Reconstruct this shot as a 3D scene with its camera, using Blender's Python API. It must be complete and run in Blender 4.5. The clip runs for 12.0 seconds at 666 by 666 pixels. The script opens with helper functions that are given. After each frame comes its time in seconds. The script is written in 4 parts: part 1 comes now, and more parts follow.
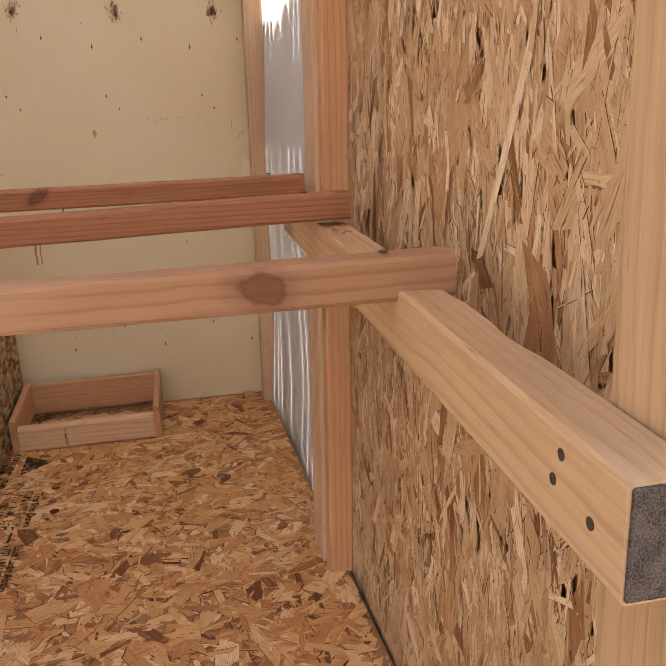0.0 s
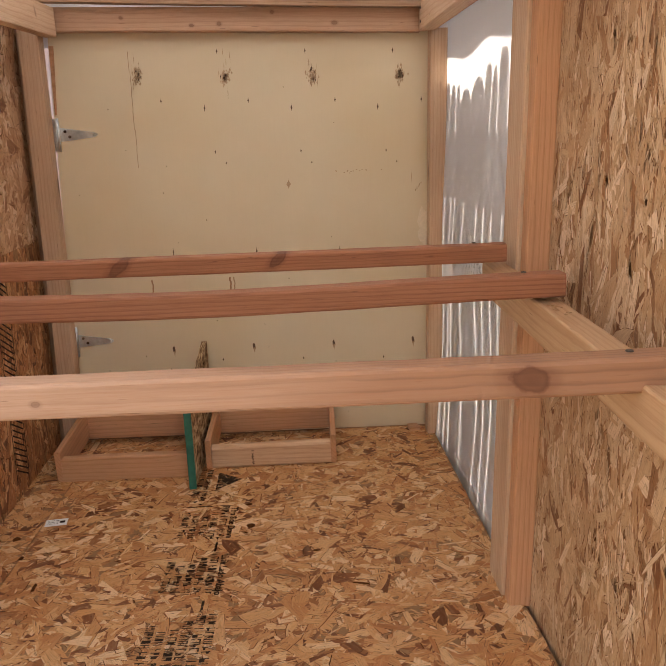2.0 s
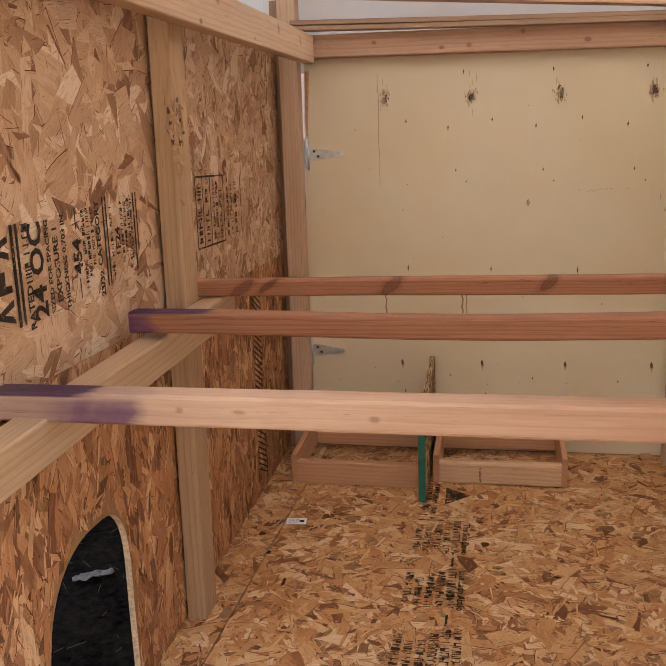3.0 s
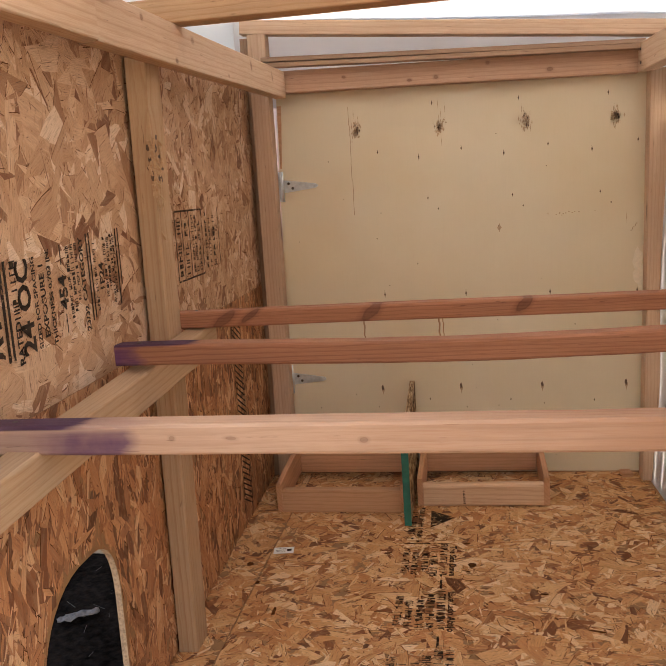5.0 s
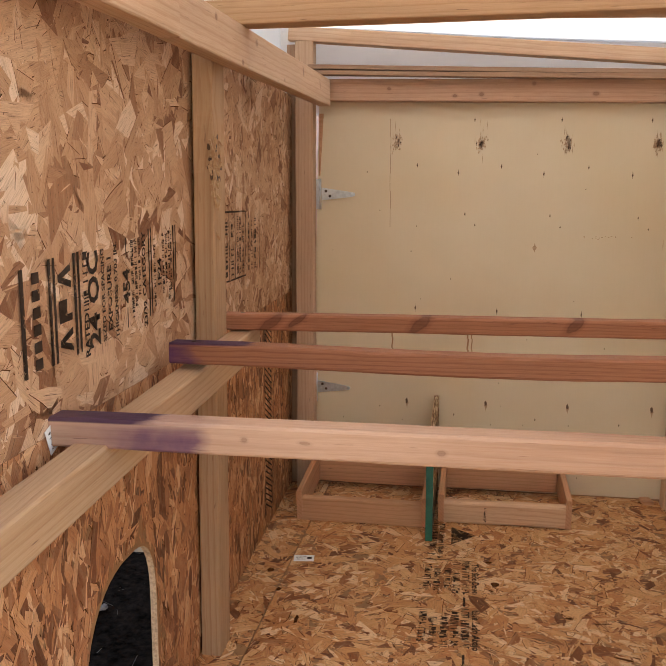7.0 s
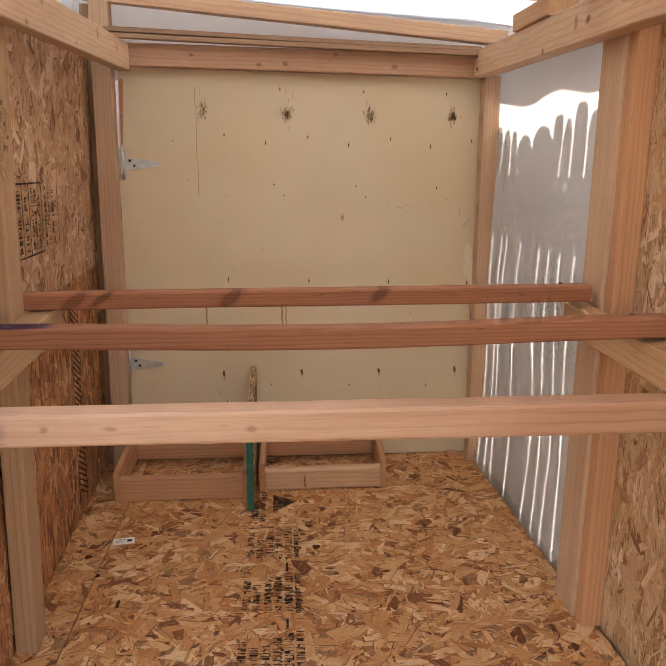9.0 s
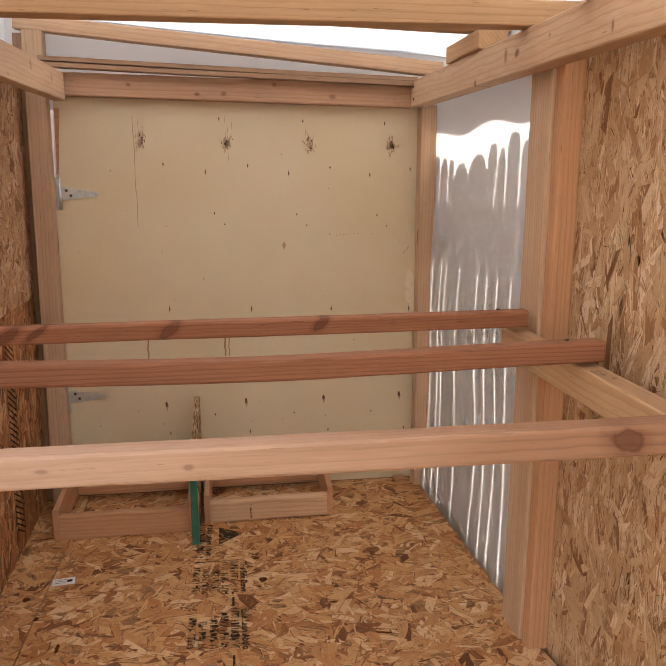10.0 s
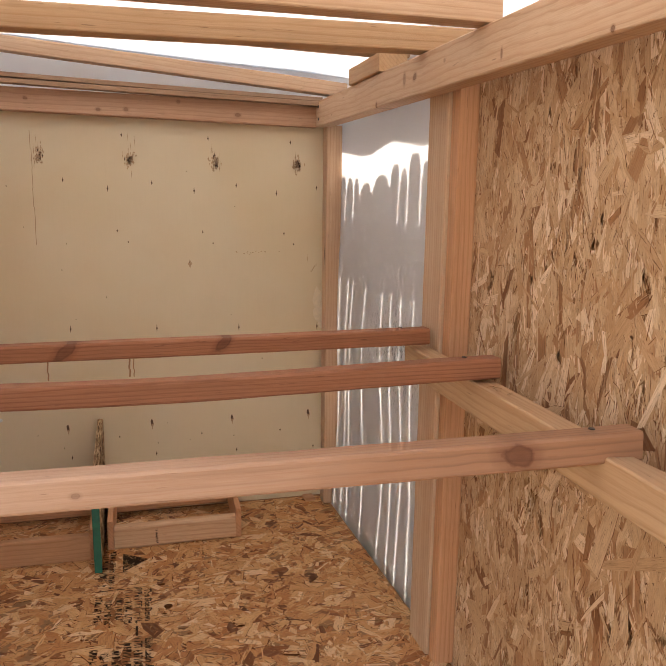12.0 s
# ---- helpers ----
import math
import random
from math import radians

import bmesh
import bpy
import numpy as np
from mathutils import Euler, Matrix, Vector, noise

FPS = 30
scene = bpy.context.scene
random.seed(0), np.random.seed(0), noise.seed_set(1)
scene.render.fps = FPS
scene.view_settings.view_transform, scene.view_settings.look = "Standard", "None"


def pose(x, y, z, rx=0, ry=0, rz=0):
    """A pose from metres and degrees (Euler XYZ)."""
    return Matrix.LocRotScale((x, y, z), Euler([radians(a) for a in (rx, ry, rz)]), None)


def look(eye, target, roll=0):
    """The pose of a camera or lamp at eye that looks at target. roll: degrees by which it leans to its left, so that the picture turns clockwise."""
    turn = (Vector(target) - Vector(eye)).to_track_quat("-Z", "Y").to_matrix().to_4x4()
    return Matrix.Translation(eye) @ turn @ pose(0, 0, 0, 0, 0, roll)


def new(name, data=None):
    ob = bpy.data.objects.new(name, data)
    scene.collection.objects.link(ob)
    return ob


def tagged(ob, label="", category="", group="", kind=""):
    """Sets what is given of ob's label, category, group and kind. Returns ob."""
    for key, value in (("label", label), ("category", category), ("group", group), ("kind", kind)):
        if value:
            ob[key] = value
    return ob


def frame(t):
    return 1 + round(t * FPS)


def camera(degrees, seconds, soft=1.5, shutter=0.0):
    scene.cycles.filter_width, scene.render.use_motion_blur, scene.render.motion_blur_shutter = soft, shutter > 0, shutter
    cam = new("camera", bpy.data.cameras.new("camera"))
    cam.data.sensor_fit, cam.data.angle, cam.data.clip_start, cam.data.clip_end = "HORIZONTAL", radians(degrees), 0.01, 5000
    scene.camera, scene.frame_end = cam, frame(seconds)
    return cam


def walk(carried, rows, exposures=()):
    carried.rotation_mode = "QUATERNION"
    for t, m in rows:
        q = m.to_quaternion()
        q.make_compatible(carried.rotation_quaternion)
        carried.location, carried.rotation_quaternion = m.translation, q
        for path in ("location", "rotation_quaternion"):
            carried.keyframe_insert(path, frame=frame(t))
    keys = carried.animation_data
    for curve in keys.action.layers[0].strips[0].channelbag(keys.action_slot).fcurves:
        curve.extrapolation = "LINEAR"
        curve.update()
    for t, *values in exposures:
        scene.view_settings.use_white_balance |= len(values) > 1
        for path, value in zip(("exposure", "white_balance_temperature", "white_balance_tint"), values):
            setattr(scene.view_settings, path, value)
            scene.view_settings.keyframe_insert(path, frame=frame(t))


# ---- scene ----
cam = camera(46.7, 12.0, soft=0.8)
PATH = [
    (0, (0.121, 0.013, 0.774), (0.471, 1.91, 0.245), -2.4),
    (0.5, (0.08, -0.028, 0.839), (0.434, 1.87, 0.319), -1.9),
    (1, (0.042, -0.071, 0.867), (0.382, 1.832, 0.353), -1.9),
    (1.5, (0.029, -0.079, 0.878), (0.335, 1.832, 0.376), -1.6),
    (2, (-0.03, -0.102, 0.878), (0.013, 1.84, 0.402), -2.1),
    (2.3, (-0.093, -0.132, 0.874), (-0.181, 1.816, 0.429), -2.2),
    (2.5, (-0.109, -0.112, 0.89), (-0.282, 1.83, 0.444), -2.3),
    (3, (-0.186, -0.137, 0.906), (-0.596, 1.772, 0.473), -2.3),
    (3.2, (-0.195, -0.145, 0.913), (-0.641, 1.757, 0.484), -2.3),
    (4.8, (-0.183, -0.158, 0.899), (-0.553, 1.774, 0.538), -4.0),
    (5, (-0.193, -0.165, 0.905), (-0.54, 1.771, 0.546), -3.9),
    (5.5, (-0.2, -0.167, 0.897), (-0.46, 1.783, 0.539), -3.7),
    (6, (-0.221, -0.175, 0.903), (-0.466, 1.778, 0.549), -2.8),
    (6.5, (-0.28, -0.176, 0.907), (-0.59, 1.771, 0.566), -0.6),
    (6.7, (-0.285, -0.177, 0.908), (-0.629, 1.764, 0.575), -0.3),
    (8.3, (-0.278, -0.169, 0.898), (-0.366, 1.787, 0.489), 0.0),
    (8.5, (-0.275, -0.166, 0.9), (-0.24, 1.788, 0.479), 0.5),
    (9, (-0.27, -0.17, 0.914), (-0.149, 1.783, 0.497), -0.2),
    (9.5, (-0.261, -0.167, 0.918), (-0.039, 1.781, 0.523), -0.6),
    (10, (-0.258, -0.166, 0.924), (0.0, 1.785, 0.567), -0.6),
    (10.5, (-0.25, -0.168, 0.923), (0.041, 1.783, 0.59), -0.5),
    (11, (-0.246, -0.165, 0.924), (0.11, 1.777, 0.602), -0.2),
    (11.5, (-0.247, -0.167, 0.926), (0.161, 1.765, 0.609), -0.0),
    (12, (-0.234, -0.164, 0.927), (0.24, 1.753, 0.612), -0.1),
]
walk(cam, [(t, look(eye, target, roll)) for t, eye, target, roll in PATH],
     ((0.0, 2.49, 7250, 10), (6.0, 2.52, 7250, 10), (12.0, 2.46, 7250, 10)))

# ---- world, sun, exposure ----
SUN_EL, SUN_AZ = 38.0, 15.0          # degrees; azimuth from +x towards +y
world = bpy.data.worlds.new("sky")
scene.world = world
world.use_nodes = True
wn = world.node_tree.nodes
sky = wn.new("ShaderNodeTexSky")
sky.sky_type, sky.sun_disc = "NISHITA", False
sky.sun_elevation = radians(SUN_EL)
sky.sun_rotation = radians(90 - SUN_AZ)
wn["Background"].inputs["Strength"].default_value = 0.15
world.node_tree.links.new(sky.outputs[0], wn["Background"].inputs["Color"])
sun_data = bpy.data.lights.new("sun", "SUN")
sun_data.energy, sun_data.angle, sun_data.color = 3.9, radians(0.53), (1.0, 0.97, 0.93)
sun_way = Vector((math.cos(radians(SUN_EL)) * math.cos(radians(SUN_AZ)),
                  math.cos(radians(SUN_EL)) * math.sin(radians(SUN_AZ)), math.sin(radians(SUN_EL))))
sun = new("sun", sun_data)
sun.matrix_world = look(sun_way * 20, (0, 0, 0))


# ---- materials ----
class Nodes:
    """Short hand for a node material."""

    def __init__(self, name):
        self.mat = bpy.data.materials.new(name)
        self.mat.use_nodes = True
        self.tree = self.mat.node_tree
        self.bsdf = self.tree.nodes["Principled BSDF"]

    def add(self, kind, **values):
        node = self.tree.nodes.new("ShaderNode" + kind)
        for key, value in values.items():
            setattr(node, key, value)
        return node

    def put(self, value, socket):
        if isinstance(value, bpy.types.NodeSocket):
            self.tree.links.new(value, socket)
        else:
            socket.default_value = value

    def math(self, op, a, b=0.0, clamp=False):
        node = self.add("Math", operation=op, use_clamp=clamp)
        self.put(a, node.inputs[0])
        self.put(b, node.inputs[1])
        return node.outputs[0]

    def mix(self, fac, a, b, kind="MIX"):
        node = self.add("Mix", data_type="RGBA", blend_type=kind)
        self.put(fac, node.inputs[0])
        self.put(a if isinstance(a, bpy.types.NodeSocket) else (*a, 1), node.inputs[6])
        self.put(b if isinstance(b, bpy.types.NodeSocket) else (*b, 1), node.inputs[7])
        return node.outputs[2]

    def ramp(self, fac, *stops):
        node = self.add("ValToRGB")
        while len(node.color_ramp.elements) < len(stops):
            node.color_ramp.elements.new(0.5)
        for e, (at, c) in zip(node.color_ramp.elements, stops):
            e.position, e.color = at, (*c, 1) if isinstance(c, tuple) else (c, c, c, 1)
        self.put(fac, node.inputs[0])
        return node.outputs[0]

    def coords(self, which="Object"):
        return self.add("TexCoord").outputs[which]

    def mapped(self, vec, scale=(1, 1, 1), shift=(0, 0, 0)):
        node = self.add("Mapping")
        self.put(vec, node.inputs[0])
        self.put(shift, node.inputs[1])
        node.inputs[3].default_value = scale
        return node.outputs[0]

    def noise(self, vec, scale, detail=3.0, rough=0.5, distortion=0.0):
        node = self.add("TexNoise")
        self.put(vec, node.inputs["Vector"])
        for key, value in (("Scale", scale), ("Detail", detail), ("Roughness", rough), ("Distortion", distortion)):
            node.inputs[key].default_value = value
        return node.outputs[0]

    def bump(self, height, strength=0.3, distance=0.001):
        node = self.add("Bump")
        node.inputs["Strength"].default_value, node.inputs["Distance"].default_value = strength, distance
        self.put(height, node.inputs["Height"])
        self.put(node.outputs[0], self.bsdf.inputs["Normal"])

    def finish(self, colour, rough=0.6, **more):
        self.put(colour if isinstance(colour, bpy.types.NodeSocket) else (*colour, 1), self.bsdf.inputs["Base Color"])
        self.put(rough, self.bsdf.inputs["Roughness"])
        for key, value in more.items():
            self.put(value, self.bsdf.inputs[key.replace("_", " ")])
        return self.mat


def lumber_material(name, pale, dark, knots=(), ring=42.0, purple=False, random_knots=True, heart=None, grain=0.85):
    """Sawn softwood whose grain runs along the object's x. knots: (x, y, z, radius) in the object's own metres."""
    n = Nodes(name)
    co = n.coords()
    rnd = n.add("ObjectInfo").outputs["Random"]
    off = n.add("CombineXYZ")
    n.put(n.math("MULTIPLY", rnd, 7.3), off.inputs[0])
    n.put(n.math("MULTIPLY_ADD", rnd, 0.30), off.inputs[1])
    n.put(n.math("MULTIPLY_ADD", rnd, -0.22), off.inputs[2])
    for i, v in ((1, 0.04), (2, -0.03)):
        link = off.inputs[i].links[0].from_node
        link.inputs[2].default_value = v
    moved = n.add("VectorMath", operation="ADD")
    n.put(co, moved.inputs[0])
    n.put(off.outputs[0], moved.inputs[1])
    v = moved.outputs[0]
    warp = n.noise(n.mapped(v, (2.6, 13, 13)), 1.0, 4.0, 0.6)
    spread = n.add("CombineXYZ")
    n.put(n.math("MULTIPLY", n.math("SUBTRACT", warp, 0.5), 0.055), spread.inputs[1])
    n.put(n.math("MULTIPLY", n.math("SUBTRACT", warp, 0.5), 0.048), spread.inputs[2])
    bent = n.add("VectorMath", operation="ADD")
    n.put(v, bent.inputs[0])
    n.put(spread.outputs[0], bent.inputs[1])
    rings = n.add("TexWave", wave_type="RINGS", rings_direction="X", wave_profile="SAW")
    n.put(n.mapped(bent.outputs[0], (0.10, 1, 1)), rings.inputs["Vector"])
    rings.inputs["Scale"].default_value = ring
    rings.inputs["Distortion"].default_value = 1.6
    rings.inputs["Detail"].default_value = 2.0
    blotch = n.noise(n.mapped(v, (3, 11, 11)), 1.0, 3.0, 0.6)
    fine = n.noise(n.mapped(v, (18, 620, 620)), 1.0, 4.0, 0.7)
    streak = n.noise(n.mapped(v, (1.5, 70, 70)), 1.0, 2.0, 0.55)
    band = n.math("MULTIPLY", n.ramp(rings.outputs[0], (0.0, 0.05), (0.55, 0.10), (0.88, 1.0), (1.0, 0.05)), n.ramp(blotch, (0.3, 0.45), (0.65, 1.0)))
    band = n.math("MULTIPLY", band, n.ramp(streak, (0.32, 0.55), (0.58, 1.0)))
    col = n.mix(n.math("MULTIPLY", band, grain), pale, dark)
    col = n.mix(n.math("MULTIPLY", n.ramp(fine, (0.45, 0.0), (0.70, 1.0)), 0.46), col, dark)
    col = n.mix(n.math("MULTIPLY", n.ramp(streak, (0.50, 0.0), (0.78, 1.0)), 0.26), col, tuple(0.78 * c for c in dark))
    heartwood = n.noise(n.mapped(v, (0.9, 26, 26), (1, 4, 6)), 1.0, 3.0, 0.55)
    col = n.mix(n.math("MULTIPLY", n.ramp(heartwood, (0.42, 0.0), (0.62, 1.0)), 0.24), col, n.mix(0.4, dark, (0.42, 0.19, 0.075)))
    flecks = n.noise(n.mapped(v, (22, 260, 260), (5, 2, 8)), 1.0, 2.0, 0.5)
    col = n.mix(n.math("MULTIPLY", n.ramp(flecks, (0.70, 0.0), (0.76, 1.0)), 0.65), col, tuple(0.40 * c for c in dark))
    col = n.mix(n.math("MULTIPLY", n.ramp(blotch, (0.35, 0.0), (0.7, 1.0)), 0.30), col, tuple(min(1, 1.16 * c) for c in pale))
    # tone of each stick
    tone = n.add("HueSaturation")
    n.put(n.math("MULTIPLY_ADD", rnd, 0.22), tone.inputs["Value"])
    tone.inputs["Value"].links[0].from_node.inputs[2].default_value = 0.89
    n.put(col, tone.inputs["Color"])
    col = tone.outputs[0]
    knot_dark = tuple(0.30 * c for c in dark)
    if random_knots:
        cells = n.add("TexVoronoi", feature="F1", voronoi_dimensions="3D")
        n.put(n.mapped(v, (3.0, 9, 9)), cells.inputs["Vector"])
        cells.inputs["Scale"].default_value = 1.0
        wob = n.math("ADD", cells.outputs["Distance"], n.math("MULTIPLY", n.noise(n.mapped(v, (60, 120, 120)), 1.0, 3.0), 0.12))
        col = n.mix(n.ramp(wob, (0.08, 0.75), (0.105, 0.5), (0.17, 0.0)), col, knot_dark)
    sep = n.add("SeparateXYZ")
    n.put(co, sep.inputs[0])
    if heart:
        h0, h1, tint = heart
        run = n.math("ADD", sep.outputs[0], n.math("MULTIPLY", n.math("SUBTRACT", n.noise(n.mapped(co, (5, 60, 60)), 1.0, 3.0), 0.5), 0.5))
        col = n.mix(n.math("MULTIPLY", n.ramp(n.math("DIVIDE", n.math("SUBTRACT", run, h0), h1 - h0, True), (0.0, 0.0), (1.0, 1.0)), 0.78), col, n.mix(band, tint, tuple(0.6 * c for c in tint)))
    jitter = n.math("MULTIPLY", n.math("SUBTRACT", n.noise(co, 70.0, 3.0), 0.5), 0.8)
    for x, z, rx, rz, shear, deep in knots:
        dx = n.math("SUBTRACT", n.math("MULTIPLY_ADD", sep.outputs[2], shear), x)
        n.put(sep.outputs[0], dx.node.inputs[0].links[0].from_node.inputs[2])
        dx = n.math("DIVIDE", dx, rx)
        dz = n.math("DIVIDE", n.math("SUBTRACT", sep.outputs[2], z), rz)
        d = n.math("SQRT", n.math("ADD", n.math("MULTIPLY", dx, dx), n.math("MULTIPLY", dz, dz)))
        q = n.math("ADD", d, n.math("MULTIPLY", jitter, 0.45))
        col = n.mix(n.math("MULTIPLY", n.ramp(q, (0.0, 0.80), (0.30, 0.72), (0.44, 0.85), (0.54, 0.35), (0.95, 0.0)), deep), col, (0.36 * dark[0], 0.24 * dark[1], 0.20 * dark[2]))
    if purple:
        x0, x1 = purple
        rag = n.math("MULTIPLY", n.math("SUBTRACT", n.noise(n.mapped(co, (12, 40, 40)), 1.0), 0.5), 0.09)
        lean_in = n.math("MULTIPLY", sep.outputs[2], 0.5)
        edge = n.math("SUBTRACT", n.math("ADD", sep.outputs[0], rag), lean_in)
        front = n.ramp(n.math("DIVIDE", n.math("SUBTRACT", edge, x0), x1 - x0), (0.0, 0.10), (0.30, 0.45), (0.60, 0.95), (0.86, 0.80), (1.0, 0.0))
        low = n.ramp(n.math("DIVIDE", sep.outputs[2], 0.0185), (0.0, 1.0), (0.55, 0.85), (0.8, 0.35))
        front = n.math("MULTIPLY", n.math("MULTIPLY", front, low), n.math("ADD", n.math("MULTIPLY", n.noise(co, 35.0, 4.0), 0.6), 0.55), clamp=True)
        col = n.mix(front, col, (0.070, 0.018, 0.075))
        over = n.math("MULTIPLY", n.ramp(n.math("DIVIDE", sep.outputs[2], 0.0175), (0.80, 0.0), (0.92, 1.0)), n.ramp(n.math("ADD", sep.outputs[0], rag), (0.0, 0.9), (0.12, 0.95), (0.145, 0.0)))
        col = n.mix(over, col, (0.045, 0.014, 0.040))
    n.bump(n.math("ADD", n.math("MULTIPLY", fine, 0.6), n.math("MULTIPLY", band, 0.5)), 0.5, 0.0010)
    return n.finish(col, n.math("ADD", 0.60, n.math("MULTIPLY", fine, 0.2)), Specular_IOR_Level=0.25)


def osb_strand_material(name, *stops):
    """Wood flakes; the grain follows each flake's own length, the shade each island."""
    n = Nodes(name)
    uv = n.coords("UV")
    rnd = n.add("NewGeometry").outputs["Random Per Island"]
    shades = n.ramp(rnd, *stops)
    shift = n.add("CombineXYZ")
    n.put(n.math("MULTIPLY", rnd, 900.0), shift.inputs[0])
    n.put(n.math("MULTIPLY", rnd, 371.0), shift.inputs[1])
    mv = n.add("VectorMath", operation="ADD")
    n.put(uv, mv.inputs[0])
    n.put(shift.outputs[0], mv.inputs[1])
    where = n.coords()
    grain = n.noise(n.mapped(mv.outputs[0], (30, 420, 1)), 1.0, 4.0, 0.65)
    wide = n.noise(n.mapped(mv.outputs[0], (14, 90, 1)), 1.0, 2.0)
    dim = n.mix(0.60, shades, (0.14, 0.050, 0.016))
    lit = n.mix(0.45, shades, (0.78, 0.55, 0.32))
    col = n.mix(n.math("MULTIPLY", n.ramp(grain, (0.50, 0.0), (0.66, 1.0)), 0.62), shades, dim)
    col = n.mix(n.math("MULTIPLY", n.ramp(wide, (0.45, 0.0), (0.68, 1.0)), 0.30), col, lit)
    fibre = n.noise(n.mapped(mv.outputs[0], (45, 1000, 1)), 1.0, 3.0, 0.7)
    cracks = n.noise(n.mapped(mv.outputs[0], (22, 420, 1), (3, 7, 0)), 1.0, 2.0, 0.5)
    col = n.mix(n.math("MULTIPLY", n.ramp(fibre, (0.38, 1.0), (0.52, 0.0)), 0.45), col, dim)
    col = n.mix(n.math("MULTIPLY", n.ramp(fibre, (0.58, 0.0), (0.74, 1.0)), 0.35), col, lit)
    col = n.mix(n.math("MULTIPLY", n.ramp(cracks, (0.655, 0.0), (0.680, 1.0)), 0.80), col, (0.11, 0.043, 0.016))
    # resin specks and broad stains
    specks = n.noise(n.mapped(where, (1, 1, 1)), 230.0, 2.0, 0.5)
    col = n.mix(n.math("MULTIPLY", n.ramp(specks, (0.68, 0.0), (0.73, 1.0)), 0.75), col, (0.10, 0.040, 0.014))
    cloud = n.noise(where, 7.0, 3.0)
    col = n.mix(n.math("MULTIPLY", n.ramp(cloud, (0.45, 0.0), (0.70, 1.0)), 0.10), col, dim)
    n.bump(n.math("ADD", grain, n.math("MULTIPLY", fibre, 0.6)), 0.9, 0.0016)
    return n.finish(col, 0.68, Specular_IOR_Level=0.25)


def osb_core_material():
    n = Nodes("osb_core")
    co = n.coords()
    a = n.noise(n.mapped(co, (60, 60, 60)), 1.0, 4.0, 0.7)
    b = n.noise(n.mapped(co, (9, 9, 9)), 1.0, 2.0)
    col = n.mix(a, (0.16, 0.062, 0.020), (0.44, 0.21, 0.08))
    col = n.mix(n.math("MULTIPLY", b, 0.4), col, (0.42, 0.24, 0.10))
    n.bump(a, 0.7, 0.001)
    return n.finish(col, 0.7)


def plywood_material():
    """Pale rotary-cut veneer, grain along z, with faint bands."""
    n = Nodes("pale_plywood")
    co = n.coords()
    fine = n.noise(n.mapped(co, (260, 60, 7)), 1.0, 3.0, 0.6)
    wide = n.noise(n.mapped(co, (3.2, 1, 3.0)), 1.0, 4.0, 0.6)
    warm = n.noise(n.mapped(co, (2.2, 1, 2.6), (3, 0, 1)), 1.0, 2.0)
    col = n.mix(wide, (0.62, 0.494, 0.322), (0.72, 0.604, 0.425))
    col = n.mix(n.math("MULTIPLY", n.ramp(fine, (0.45, 0.0), (0.75, 1.0)), 0.04), col, (0.42, 0.28, 0.13))
    col = n.mix(n.math("MULTIPLY", n.ramp(warm, (0.5, 0.0), (0.72, 1.0)), 0.3), col, (0.62, 0.44, 0.22))
    n.bump(fine, 0.15, 0.0004)
    return n.finish(col, 0.5)


def plain(name, colour, rough=0.6, vary=0.25, scale=60.0, metal=0.0, bump=0.2, gloss=0.5):
    n = Nodes(name)
    a = n.noise(n.coords(), scale, 4.0, 0.6)
    b = n.noise(n.coords(), scale * 0.12, 2.0)
    col = n.mix(n.ramp(n.math("MULTIPLY_ADD", a, 0.7), (0.36, 0.0), (0.64, 1.0)), tuple(c * (1 - vary) for c in colour), tuple(min(1, c * (1 + vary)) for c in colour))
    n.put(n.math("MULTIPLY", b, 0.3), [k for k in n.tree.nodes if k.type == "MATH" and k.operation == "MULTIPLY_ADD"][0].inputs[2])
    n.bump(a, bump, 0.0008)
    return n.finish(col, rough, Metallic=metal, Specular_IOR_Level=gloss)


def sheet_material(name, colour, share=0.55, stains=False):
    """White plastic sheeting that lets light through."""
    n = Nodes(name)
    co = n.coords()
    a = n.noise(co, 6.0, 3.0)
    col = n.mix(a, tuple(0.94 * c for c in colour), colour)
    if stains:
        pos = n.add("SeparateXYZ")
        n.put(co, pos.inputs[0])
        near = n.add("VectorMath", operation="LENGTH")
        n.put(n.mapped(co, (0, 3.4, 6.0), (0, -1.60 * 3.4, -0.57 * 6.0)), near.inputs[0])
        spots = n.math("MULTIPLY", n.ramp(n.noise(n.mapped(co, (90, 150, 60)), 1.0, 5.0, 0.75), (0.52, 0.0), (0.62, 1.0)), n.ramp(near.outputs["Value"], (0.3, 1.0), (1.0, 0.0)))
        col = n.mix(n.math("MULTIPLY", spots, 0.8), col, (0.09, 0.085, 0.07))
    n.finish(col, 0.35)
    n.bump(n.noise(co, 5.0, 2.0), 0.1, 0.004)
    through_light = n.add("BsdfTranslucent")
    n.put(col, through_light.inputs["Color"])
    blend = n.add("MixShader")
    blend.inputs[0].default_value = share
    n.put(n.bsdf.outputs[0], blend.inputs[1])
    n.put(through_light.outputs[0], blend.inputs[2])
    n.put(blend.outputs[0], n.tree.nodes["Material Output"].inputs["Surface"])
    return n.mat


